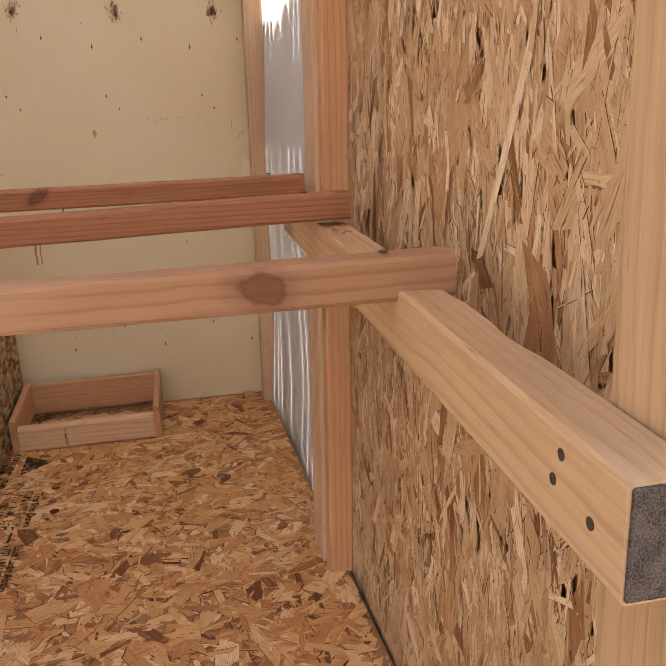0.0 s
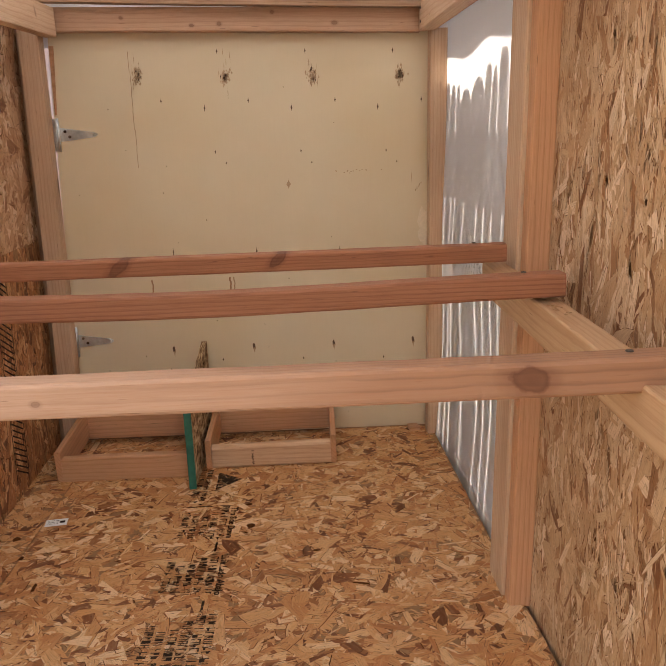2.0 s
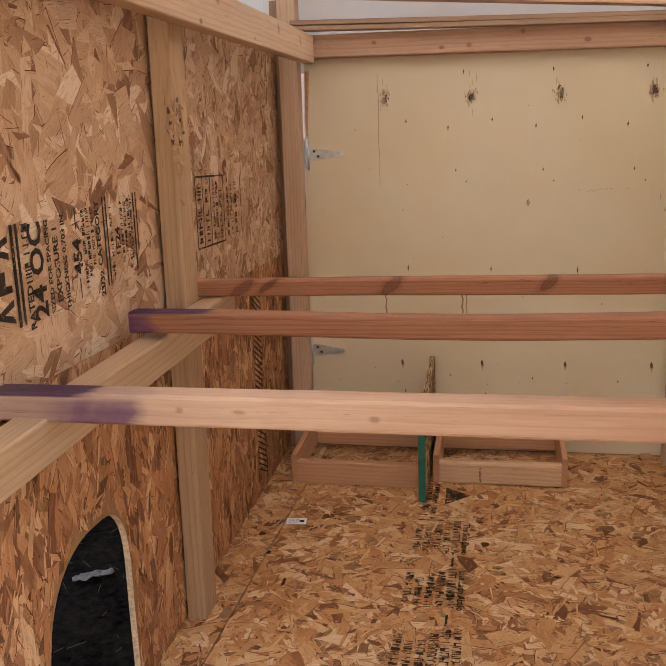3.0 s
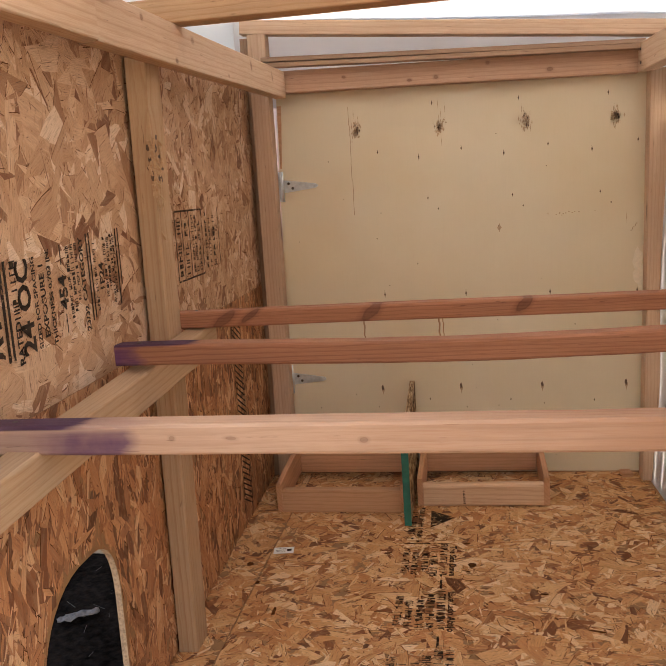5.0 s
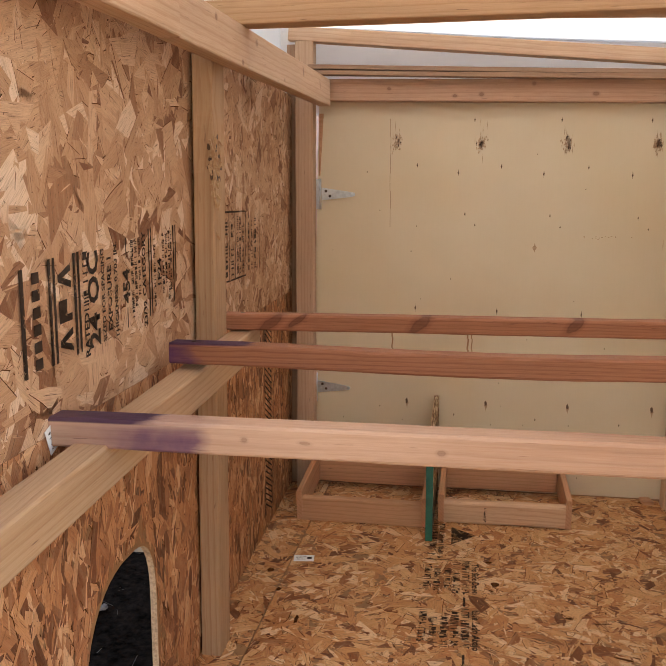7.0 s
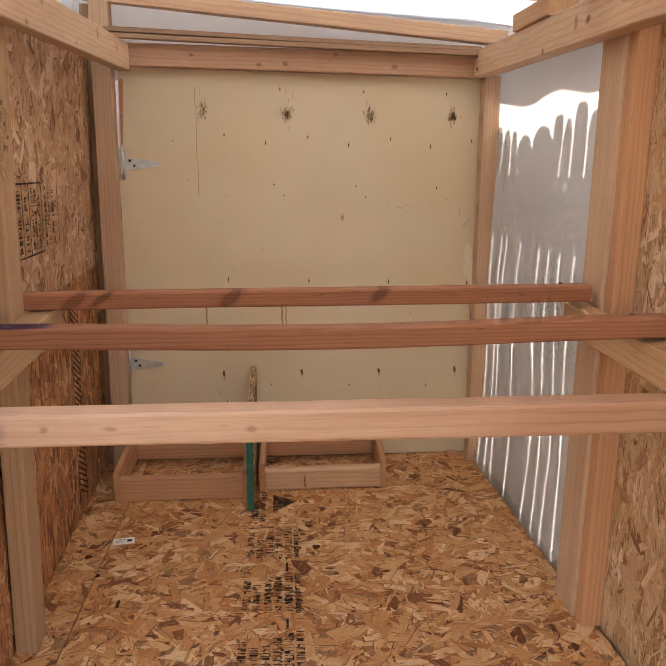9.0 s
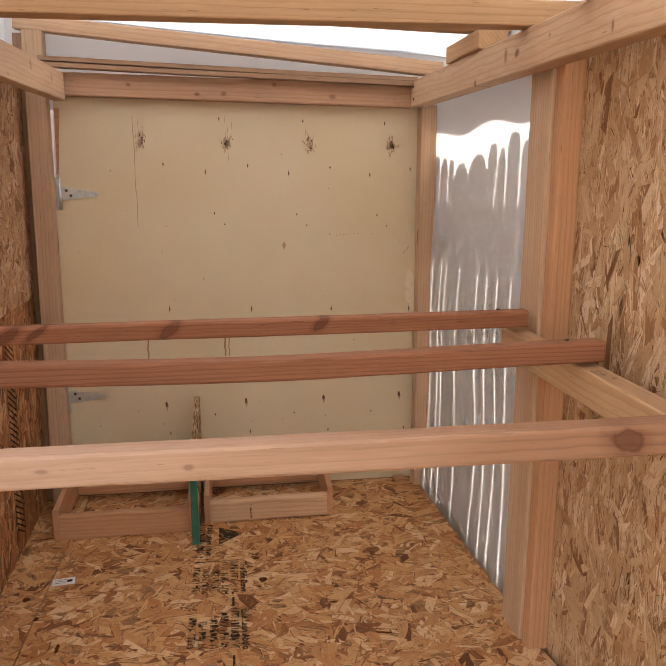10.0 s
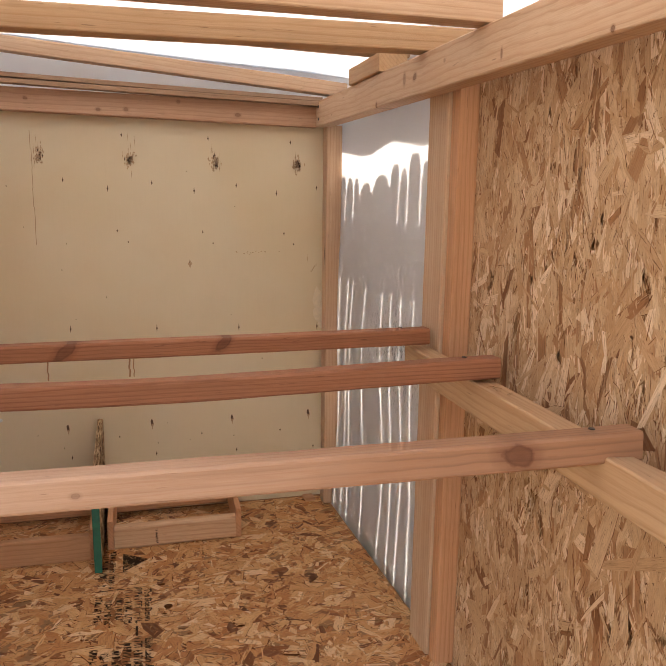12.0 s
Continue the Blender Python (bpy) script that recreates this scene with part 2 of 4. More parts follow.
FIR_PALE, FIR_DARK = (0.550, 0.374, 0.250), (0.370, 0.200, 0.110)
RED_PALE, RED_DARK = (0.355, 0.148, 0.078), (0.175, 0.054, 0.024)
m_fir = lumber_material("framing_lumber", FIR_PALE, FIR_DARK)
m_plate_right = lumber_material("plate_fir_right", FIR_PALE, FIR_DARK, ((1.089, 0.000, 0.016, 0.012, 0.2, 1.0), (1.150, 0.002, 0.014, 0.022, 0.0, 0.7), (0.716, -0.014, 0.006, 0.014, 0.0, 0.9), (0.437, -0.030, 0.007, 0.007, 0.0, 1.0), (1.337, -0.030, 0.012, 0.012, 0.0, 0.9), (0.938, 0.008, 0.008, 0.006, 0.0, 0.6)), random_knots=False)
m_plate_left = lumber_material("plate_fir_left", FIR_PALE, FIR_DARK, ((0.17, 0.022, 0.010, 0.009, 0.0, 0.7), (0.413, 0.018, 0.014, 0.010, 0.0, 0.6), (0.84, 0.016, 0.012, 0.018, 0.3, 0.7), (0.316, -0.030, 0.012, 0.008, 0.0, 0.8), (0.638, -0.026, 0.008, 0.006, 0.0, 0.7), (1.05, 0.010, 0.010, 0.02, 0.3, 0.6)), random_knots=False)
m_pine = lumber_material("yellow_pine", (0.495, 0.312, 0.176), (0.330, 0.165, 0.076), random_knots=False)
m_red = lumber_material("reddish_fir", (0.58, 0.307, 0.171), (0.365, 0.172, 0.078), random_knots=False)
m_box = lumber_material("box_fir", (0.62, 0.355, 0.195), (0.40, 0.180, 0.080), random_knots=False)
m_box_pale = lumber_material("pale_box_fir", (0.66, 0.430, 0.265), (0.43, 0.220, 0.110), random_knots=False)
m_header = lumber_material("header_fir", (0.55, 0.345, 0.228), (0.34, 0.162, 0.092), ((0.21, 0.004, 0.010, 0.008, 0.2, 0.7), (0.40, -0.016, 0.012, 0.008, 0.0, 0.8), (0.475, -0.012, 0.012, 0.010, 0.0, 0.7), (0.62, 0.018, 0.010, 0.010, 0.0, 0.6), (0.79, -0.010, 0.016, 0.010, 0.0, 0.7)), random_knots=False)
m_trim = lumber_material("brown_trim_wood", (0.36, 0.225, 0.145), (0.22, 0.120, 0.065), random_knots=False)
m_osb = osb_strand_material("osb_strands", (0.0, (0.13, 0.040, 0.014)), (0.12, (0.24, 0.082, 0.031)), (0.28, (0.40, 0.157, 0.064)),
                            (0.56, (0.54, 0.223, 0.090)), (0.82, (0.65, 0.310, 0.140)), (1.0, (0.79, 0.470, 0.258)))
m_osb_floor = osb_strand_material("osb_floor_strands", (0.0, (0.14, 0.040, 0.011)), (0.07, (0.28, 0.090, 0.027)), (0.18, (0.55, 0.217, 0.072)),
                                  (0.48, (0.645, 0.305, 0.116)), (0.80, (0.75, 0.415, 0.190)), (1.0, (0.87, 0.590, 0.350)))
m_osb_pale = osb_strand_material("osb_pale_strands", (0.0, (0.200, 0.072, 0.029)), (0.08, (0.340, 0.150, 0.070)), (0.20, (0.485, 0.256, 0.134)),
                                 (0.58, (0.580, 0.330, 0.183)), (0.85, (0.670, 0.415, 0.255)), (1.0, (0.780, 0.550, 0.380)))
m_osb_right = osb_strand_material("osb_tan_strands", (0.0, (0.20, 0.075, 0.027)), (0.08, (0.37, 0.172, 0.074)), (0.20, (0.50, 0.285, 0.144)),
                                  (0.58, (0.56, 0.352, 0.198)), (0.85, (0.66, 0.440, 0.270)), (1.0, (0.80, 0.585, 0.405)))
# dark brown for shade painted between flakes, and for floor knots
m_gap_shade_knot = plain("gap_shade_and_knot", (0.115, 0.044, 0.017), 0.95, 0.5, 150.0, 0.0, 0.2, 0.0)
m_core = osb_core_material()
m_ply = plywood_material()
m_steel = plain("zinc_steel", (0.62, 0.65, 0.66), 0.34, 0.15, 90.0, 0.9, 0.1)
m_screw = plain("dark_screw", (0.070, 0.046, 0.032), 0.6, 0.3, 200.0, 0.3)
def ink_material(name, colour, worn):
    """Print that has soaked in unevenly and rubbed off in places."""
    n = Nodes(name)
    co = n.coords()
    a = n.noise(co, 150.0, 4.0, 0.7)
    b = n.noise(n.mapped(co, (30, 30, 30)), 1.0, 2.0)
    n.put(n.math("MULTIPLY", n.ramp(n.math("ADD", n.math("MULTIPLY", a, 0.6), n.math("MULTIPLY", b, 0.4)), (worn, 0.0), (worn + 0.07, 1.0)), 0.93), n.bsdf.inputs["Alpha"])
    return n.finish(n.mix(a, tuple(0.6 * c for c in colour), tuple(1.4 * c for c in colour)), 0.8, Specular_IOR_Level=0.15)


m_ink = ink_material("black_ink", (0.034, 0.019, 0.012), 0.35)
m_faded = ink_material("faded_ink", (0.045, 0.024, 0.013), 0.395)
m_knot = plain("knot_brown", (0.105, 0.052, 0.022), 0.65, 0.5, 500.0)
m_halo = plain("knot_stain", (0.42, 0.265, 0.150), 0.6, 0.3, 200.0)
m_green = plain("green_paint", (0.012, 0.125, 0.085), 0.5, 0.25, 40.0)
m_felt = plain("grey_end_grain", (0.090, 0.066, 0.055), 0.95, 0.7, 900.0, 0.0, 1.0, 0.1)
m_paper = plain("white_paper", (0.78, 0.77, 0.74), 0.6, 0.06, 60.0)
m_sheet = sheet_material("white_panel", (0.80, 0.79, 0.79), 0.6)
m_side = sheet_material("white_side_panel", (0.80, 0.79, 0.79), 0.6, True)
m_roof = sheet_material("white_roof_sheet", (0.85, 0.85, 0.85), 0.50)
m_ground = plain("dry_soil", (0.13, 0.098, 0.070), 0.95, 0.6, 14.0, 0.0, 0.8, 0.05)
m_fence = plain("grey_fence_wood", (0.30, 0.21, 0.14), 0.8, 0.3, 12.0)
m_brick = plain("pinkish_wall", (0.55, 0.33, 0.26), 0.85, 0.2, 8.0)


# ---- mesh helpers ----
def link_mesh(name, bm, material, smooth=False):
    me = bpy.data.meshes.new(name)
    bm.to_mesh(me)
    bm.free()
    me.materials.append(material)
    if smooth:
        for p in me.polygons:
            p.use_smooth = True
    return new(name, me)


def part(name, bm, material, parent, label="", smooth=False):
    ob = link_mesh(name, bm, material, smooth)
    ob.parent = parent
    if label:
        tagged(ob, label)
    return ob


def box(bm, lo, hi, bevel=0.0, segments=1):
    lo, hi = Vector(lo), Vector(hi)
    made = bmesh.ops.create_cube(bm, size=1.0, matrix=Matrix.Translation((lo + hi) / 2) @ Matrix.Diagonal((*(hi - lo), 1)))
    if bevel:
        edges = {e for v in made["verts"] for e in v.link_edges}
        bmesh.ops.bevel(bm, geom=list(edges), offset=bevel, segments=segments, profile=0.6, affect="EDGES")
    return bm


def stick_mesh(length, w, h, bevel=0.003, cuts=10, wobble=0.0011, seed=0, wane=(), sag=0.0):
    """A sawn stick along x, from 0 to length; w across y and h across z, centred on both; with eased edges, a slight bow and dents."""
    bm = bmesh.new()
    rng = random.Random(seed)
    profile = []
    b = bevel
    for sy, sz in ((1, 1), (-1, 1), (-1, -1), (1, -1)):
        c = [(sy * (w / 2), sz * (h / 2 - b)), (sy * (w / 2 - 0.35 * b), sz * (h / 2 - 0.35 * b)), (sy * (w / 2 - b), sz * (h / 2))]
        profile += c if sy * sz > 0 else c[::-1]
    rings = []
    ph = rng.uniform(0, 6)
    for i in range(cuts + 1):
        x = length * i / cuts
        dy, dz = wobble * math.sin(ph + 3.1 * i / cuts), wobble * math.cos(1.7 * ph + 4.0 * i / cuts) - sag * math.sin(math.pi * i / cuts) ** 2
        ring = []
        for y, z in profile:
            k = 1.0
            for wx, wr, wy, wz, deep in wane:
                if y * wy > 0 and z * wz > 0:
                    k -= deep * max(0.0, 1 - abs(x - wx) / wr)
            ring.append(bm.verts.new((x, y * k + dy + rng.uniform(-1, 1) * wobble * 0.25, z * k + dz + rng.uniform(-1, 1) * wobble * 0.25)))
        rings.append(ring)
    for a, c in zip(rings, rings[1:]):
        for i in range(len(a)):
            j = (i + 1) % len(a)
            bm.faces.new((a[i], a[j], c[j], c[i]))
    bm.faces.new(rings[0][::-1])
    bm.faces.new(rings[-1])
    bmesh.ops.recalc_face_normals(bm, faces=bm.faces)
    return bm


def along(p0, p1, up=(0, 0, 1)):
    """The pose of a stick that runs from p0 to p1, its z towards up."""
    x = (Vector(p1) - Vector(p0)).normalized()
    y = Vector(up).cross(x).normalized()
    z = x.cross(y)
    m = Matrix((x, y, z)).transposed().to_4x4()
    m.translation = p0
    return m


def stick(name, p0, p1, w, h, material, parent=None, up=(0, 0, 1), seed=0, bevel=0.003, wobble=0.0011, label="", wane=(), cuts=10, sag=0.0):
    """p0 and p1 are the ends of the stick's middle line."""
    bm = stick_mesh((Vector(p1) - Vector(p0)).length, w, h, bevel, cuts, wobble, seed, wane, sag)
    ob = link_mesh(name, bm, material)
    m = along(p0, p1, up)
    if parent:
        ob.parent = parent
        ob.matrix_basis = parent.matrix_basis.inverted() @ m
    else:
        ob.matrix_basis = m
    if label:
        tagged(ob, label)
    return ob


def thing(name, at, label, category, group="", kind=""):
    ob = new(name)
    ob.empty_display_size = 0.05
    ob.location = at
    return tagged(ob, label, category, group, kind)


def inside(poly, x, y):
    hit, j = False, len(poly) - 1
    for i in range(len(poly)):
        (xi, yi), (xj, yj) = poly[i], poly[j]
        if (yi > y) != (yj > y) and x < (xj - xi) * (y - yi) / (yj - yi) + xi:
            hit = not hit
        j = i
    return hit


def strands(name, parent, frame_m, size, count, angle, spread, length, width, seed, hole=None, material=None, shade_strips=0.12, joint=1.0, slivers=0.38):
    """Overlapping wood flakes on a board: thin, straight-edged pieces that lie at slightly different heights, many with
    a dark copy offset underneath as the shade of an open joint.
    frame_m takes (u, v, height) to the parent's space; size is (u0, u1, v0, v1)."""
    rng = random.Random(seed)
    u0, u1, v0, v1 = size
    verts, faces, uvs, slots = [], [], [], []

    def lay(shape, pts, height, tilt, roll, ln, wd, slot):
        at = len(verts)
        for (x, y), (pu, pv) in zip(shape, pts):
            verts.append((min(max(pu, u0), u1), min(max(pv, v0), v1), height + tilt * x / ln * 2 + roll * y / wd * 2))
            uvs.append((x, y))
        faces.append(tuple(range(at, at + len(shape))))
        slots.append(slot)

    for k in range(count):
        kind, ang = rng.random(), angle + rng.gauss(0, spread)
        shade_strip = kind > 1 - shade_strips                            # short dark strips for the shade in open cracks
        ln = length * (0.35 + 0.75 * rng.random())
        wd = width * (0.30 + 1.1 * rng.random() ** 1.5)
        if shade_strip:
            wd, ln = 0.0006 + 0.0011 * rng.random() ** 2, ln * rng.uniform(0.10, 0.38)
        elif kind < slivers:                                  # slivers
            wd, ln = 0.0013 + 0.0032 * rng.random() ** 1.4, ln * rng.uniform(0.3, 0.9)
        elif kind > 0.80 - shade_strips:                          # broad flakes, some lying across
            wd, ln = wd * rng.uniform(1.3, 2.1), ln * rng.uniform(1.0, 1.35)
            ang += rng.choice((0, 0, rng.gauss(0, 40)))
        elif kind > 0.62 - shade_strips:                          # chips
            ln, wd = ln * 0.42, wd * 0.8
        a = radians(ang)
        cu, cv = rng.uniform(u0, u1), rng.uniform(v0, v1)
        ca, sa = math.cos(a), math.sin(a)
        w0, w1 = rng.uniform(0.62, 1.05), rng.uniform(0.62, 1.05)
        ends = [(rng.uniform(-0.55, 0.55) * wd, rng.random() < 0.3) for _ in range(2)]
        lower, upper = [], []
        for f in (-0.5, -0.2, 0.15, 0.5):
            w = wd / 2 * (w0 + (w1 - w0) * (f + 0.5))
            cut, sharp = ends[0 if f < 0 else 1] if abs(f) == 0.5 else (0.0, False)
            drift = rng.uniform(-0.02, 0.02) * ln
            lower.append((f * ln + cut + drift, -w * (rng.uniform(0.1, 0.5) if sharp else rng.uniform(0.92, 1.06))))
            upper.append((f * ln - cut + drift, w * (rng.uniform(0.5, 0.9) if sharp else rng.uniform(0.92, 1.06))))
        shape = lower + upper[::-1]
        pts = [(cu + x * ca - y * sa, cv + x * sa + y * ca) for x, y in shape]
        if hole and any(inside(hole, *p) for p in pts):
            continue
        base = 0.0004 + 0.0012 * k / count
        loose = 0.1 if shade_strip else 0.5
        tilt, roll = rng.uniform(-0.0008, 0.0008) * loose, rng.uniform(-0.0006, 0.0006) * loose
        # a dark copy just below, shifted sideways, paints the shade along the joint
        if not shade_strip and kind > 0.30 and rng.random() < 0.52:
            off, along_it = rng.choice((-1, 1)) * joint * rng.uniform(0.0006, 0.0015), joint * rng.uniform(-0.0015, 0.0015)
            shade_seam = [(pu + along_it * ca - off * sa, pv + along_it * sa + off * ca) for pu, pv in pts]
            if not (hole and any(inside(hole, *p) for p in shade_seam)):
                lay(shape, shade_seam, base - 0.00012, tilt, roll, ln, wd, 1)
        lay(shape, pts, base + (0.0004 if shade_strip else 0.0), tilt, roll, ln, wd, 1 if shade_strip else 0)
    m = np.array(frame_m)
    co = np.array(verts) @ m[:3, :3].T + m[:3, 3]
    me = bpy.data.meshes.new(name)
    me.from_pydata(co.tolist(), [], faces)
    layer = me.uv_layers.new(name="grain")
    layer.data.foreach_set("uv", np.array(uvs).ravel())
    me.materials.append(material or m_osb)
    me.materials.append(m_gap_shade_knot)
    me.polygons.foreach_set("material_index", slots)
    ob = new(name, me)
    ob.parent = parent
    return tagged(ob, "pressed wood flakes of the board", kind="stuff")


# ---- plan ----
Y_DOOR, Y_FRONT, Y_POST = 2.20, 0.27, 1.205
X_LEFT, X_RIGHT, SKEW = -0.806, 0.360, -0.037


def lean(y):
    return SKEW * (y - Y_POST)


def prism(outline, lo, hi, axis_frame):
    """A slab with the outline (u, v), from height lo to hi, in the frame given."""
    bm = bmesh.new()
    a = [bm.verts.new(axis_frame @ Vector((u, v, lo))) for u, v in outline]
    b = [bm.verts.new(axis_frame @ Vector((u, v, hi))) for u, v in outline]
    bm.faces.new(a[::-1])
    bm.faces.new(b)
    for i in range(len(a)):
        j = (i + 1) % len(a)
        bm.faces.new((a[i], a[j], b[j], b[i]))
    bmesh.ops.recalc_face_normals(bm, faces=bm.faces)
    bmesh.ops.triangulate(bm, faces=[f for f in bm.faces if len(f.verts) > 4])
    return bm


# ---- floor ----
floor = tagged(link_mesh("floor", prism([(-0.714, Y_FRONT), (0.352 + lean(Y_FRONT), Y_FRONT), (0.352, Y_POST), (0.357 + lean(2.235), 2.235), (-0.714, 2.235)], -0.018, 0.0, Matrix.Identity(4)), m_core), "floor of raw oriented strand board", "floor", kind="structure")
floor_edge = tagged(link_mesh("floor_strip", prism([(-0.716, Y_FRONT), (-0.716, 2.235), (-0.848, 2.235), (-0.776, Y_FRONT)], -0.018, 0.0, Matrix.Identity(4)), m_core), "narrow strip of strand board beside the floor sheet", "floor", kind="structure")
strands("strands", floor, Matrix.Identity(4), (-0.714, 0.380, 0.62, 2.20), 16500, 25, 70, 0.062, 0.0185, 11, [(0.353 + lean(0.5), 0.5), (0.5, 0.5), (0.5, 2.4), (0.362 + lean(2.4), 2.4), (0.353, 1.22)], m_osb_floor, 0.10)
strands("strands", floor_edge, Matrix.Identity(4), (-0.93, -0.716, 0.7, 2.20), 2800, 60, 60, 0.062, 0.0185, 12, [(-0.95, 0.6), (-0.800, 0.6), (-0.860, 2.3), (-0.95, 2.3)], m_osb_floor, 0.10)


# ---- walls ----
def wall_frame(x, side, tilt):
    """u along y, v up, height into the room; side +1 faces +x."""
    way = Vector((SKEW, 1, 0)).normalized()
    inward = Vector((0, 0, 1)).cross(way) * -side if side > 0 else Vector((0, 0, 1)).cross(way)
    m = Matrix((way, Vector((tilt, 0, 1)), inward)).transposed().to_4x4()
    m.translation = Vector((x, 0, 0)) + Vector((lean(0), 0, 0))
    return m


LEFT, RIGHT = wall_frame(X_LEFT, 1, 0.014), wall_frame(X_RIGHT + 0.002, -1, 0.006)
SEAM = 0.632
arch = [(0.700, 0.0), (0.702, 0.10), (0.716, 0.20)] + [(0.868 - 0.140 * math.cos(q) ** 0.9, 0.235 + 0.138 * math.sin(q)) for q in np.linspace(0.25, 1.52, 9)]
arch += [(0.885 + 0.107 * math.sin(q) ** 0.75, 0.235 + 0.137 * math.cos(q) ** 0.75) for q in np.linspace(0.12, 1.5, 9)] + [(0.992, 0.15), (0.994, 0.0)]
arch = [(u - 0.022, v) for u, v in arch]
hole = list(arch)


def osb_panel(name, outline, frame_m, label, seeds, count, angle, spread, length, width, cut=None, material=None, shade_strips=0.12, joint=1.0, slivers=0.38):
    slab = tagged(link_mesh(name, prism(outline, -0.011, 0.0, frame_m), m_core), label, "wall panel", kind="structure")
    us, vs = [p[0] for p in outline], [p[1] for p in outline]
    strands("strands", slab, frame_m, (min(us), max(us), min(vs), max(vs)), count, angle, spread, length, width, seeds, cut, material, shade_strips, joint, slivers)
    return slab


def rect(u0, u1, v0, v1):
    return [(u0, v0), (u1, v0), (u1, v1), (u0, v1)]


wall_left_upper = osb_panel("wall_left_1", rect(Y_FRONT, Y_POST + 0.012, SEAM + 0.001, 1.20), LEFT, "upper strand-board wall panel with black ink print", 21, 3800, 35, 60, 0.100, 0.046, None, m_osb_pale, 0.12)
wall_left_lower = osb_panel("wall_left_2", [(Y_FRONT, 0)] + arch + [(Y_POST + 0.012, 0), (Y_POST + 0.012, SEAM), (Y_FRONT, SEAM)], LEFT,
                            "lower strand-board wall panel with an arched hen door", 22, 5600, 90, 24, 0.080, 0.021, hole, None, 0.12)
rim = plain("sawn_pale_edge", (0.33, 0.215, 0.135), 0.8, 0.4, 160.0, 0.0, 0.6, 0.2)
wall_left_lower.data.materials.append(rim)
for p in wall_left_lower.data.polygons:
    c = LEFT.inverted() @ p.center
    if abs(p.normal.dot(LEFT.col[2].to_3d())) < 0.3 and 0.6 < c.x < 1.0 and c.y < 0.5 and c.y > 0.004:
        p.material_index = 1
wall_left_rear = osb_panel("wall_left_3", rect(Y_POST + 0.014, 2.235, SEAM + 0.001, 1.22), LEFT, "upper strand-board wall panel with a printed grade box", 23, 5200, 70, 60, 0.070, 0.026, None, m_osb_pale, 0.12)
wall_left_rear_low = osb_panel("wall_left_4", rect(Y_POST + 0.014, 2.235, 0, SEAM), LEFT, "lower strand-board wall panel with upright flakes", 24, 5600, 90, 20, 0.075, 0.017, None, None, 0.12)
wall_right_upper = osb_panel("wall_right", rect(Y_FRONT + 0.02, Y_POST + 0.025, -0.06, 1.22), RIGHT, "strand-board wall panel with long upright flakes", 25, 17500, 90, 21, 0.085, 0.0145, None, m_osb_right, 0.16, 0.5, 0.52)

strands("strands", wall_right_upper, RIGHT @ Matrix.Translation((0, 0, 0.0012)), (Y_FRONT + 0.02, Y_POST + 0.02, 0.02, 1.15), 26, 126, 14, 0.17, 0.020, 27, None, m_osb_right, 0.0, 0.5)
# the right wall is twisted: level with the plates at its top, leaning outwards
for ob in (wall_right_upper, *wall_right_upper.children):
    co = np.empty(len(ob.data.vertices) * 3)
    ob.data.vertices.foreach_get("co", co)
    co = co.reshape(-1, 3)
    co[:, 0] += 0.018 * co[:, 2] - SKEW * (co[:, 1] - Y_POST) * np.minimum(co[:, 2] / 1.13, 1.05)
    ob.data.vertices.foreach_set("co", co.ravel())
    ob.data.update()

# ---- white side panel ----
bm = bmesh.new()
NU, NV = 34, 24
grid = []
for i in range(NU + 1):
    y = 1.24 + (2.22 - 1.24) * i / NU
    row = []
    for j in range(NV + 1):
        z = -0.02 + 1.32 * j / NV
        bow = 0.009 * math.sin(6.5 * z + 0.4) * math.exp(-((z - 0.4) / 0.45) ** 2) + 0.003 * math.sin(11 * y + 7 * z)
        row.append(bm.verts.new((X_RIGHT + 0.003 + lean(y) * (1 - 1.1 * z) + bow, y, z)))
    grid.append(row)
for i in range(NU):
    for j in range(NV):
        bm.faces.new((grid[i][j], grid[i + 1][j], grid[i + 1][j + 1], grid[i][j + 1]))
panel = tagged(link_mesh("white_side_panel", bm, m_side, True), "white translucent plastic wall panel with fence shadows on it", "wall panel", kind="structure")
panel.modifiers.new("thick", "SOLIDIFY").thickness = 0.002

# ---- framing ----


def post(name, x0, x1, y0, y1, z0, z1, label, material=m_fir, seed=0, wane=(), kind="structure"):
    ob = stick(name, ((x0 + x1) / 2, (y0 + y1) / 2, z0), ((x0 + x1) / 2, (y0 + y1) / 2, z1), x1 - x0, y1 - y0, material, up=(0, 1, 0), seed=seed, wane=wane, cuts=40)
    return tagged(ob, label, "wall stud", kind=kind)


tagged(stick("wall_stud", (-0.782, 1.224, 0.0), (-0.7590, 1.224, 1.200), 0.040, 0.066, m_pine, up=(0, 1, 0), seed=1, cuts=60,
             wane=((1.09, 0.12, 1, -1, 0.30), (0.992, 0.025, 1, -1, 0.12))), "upright pine stud with a rough bark edge near the top", "wall stud", kind="structure")
tagged(stick("wall_stud", (0.3405, 1.226, 0.0), (0.3690, 1.226, 1.200), 0.042, 0.036, m_red, up=(0, 1, 0), seed=2, cuts=40), "reddish fir stud at the end of the strand-board wall", "wall stud", kind="structure")
tagged(stick("wall_stud", (0.3335, 1.2955, 0.0), (0.3615, 1.2955, 1.200), 0.041, 0.100, m_fir, up=(0, 1, 0), seed=22, cuts=40), "pale fir stud beside the white panel", "wall stud", kind="structure")
tagged(stick("wall_stud", (-0.785, 2.155, 0.0), (-0.773, 2.155, 1.37), 0.055, 0.048, m_fir, up=(0, 1, 0), seed=3, cuts=40), "corner stud at the hinge side of the plywood door", "wall stud", kind="structure")
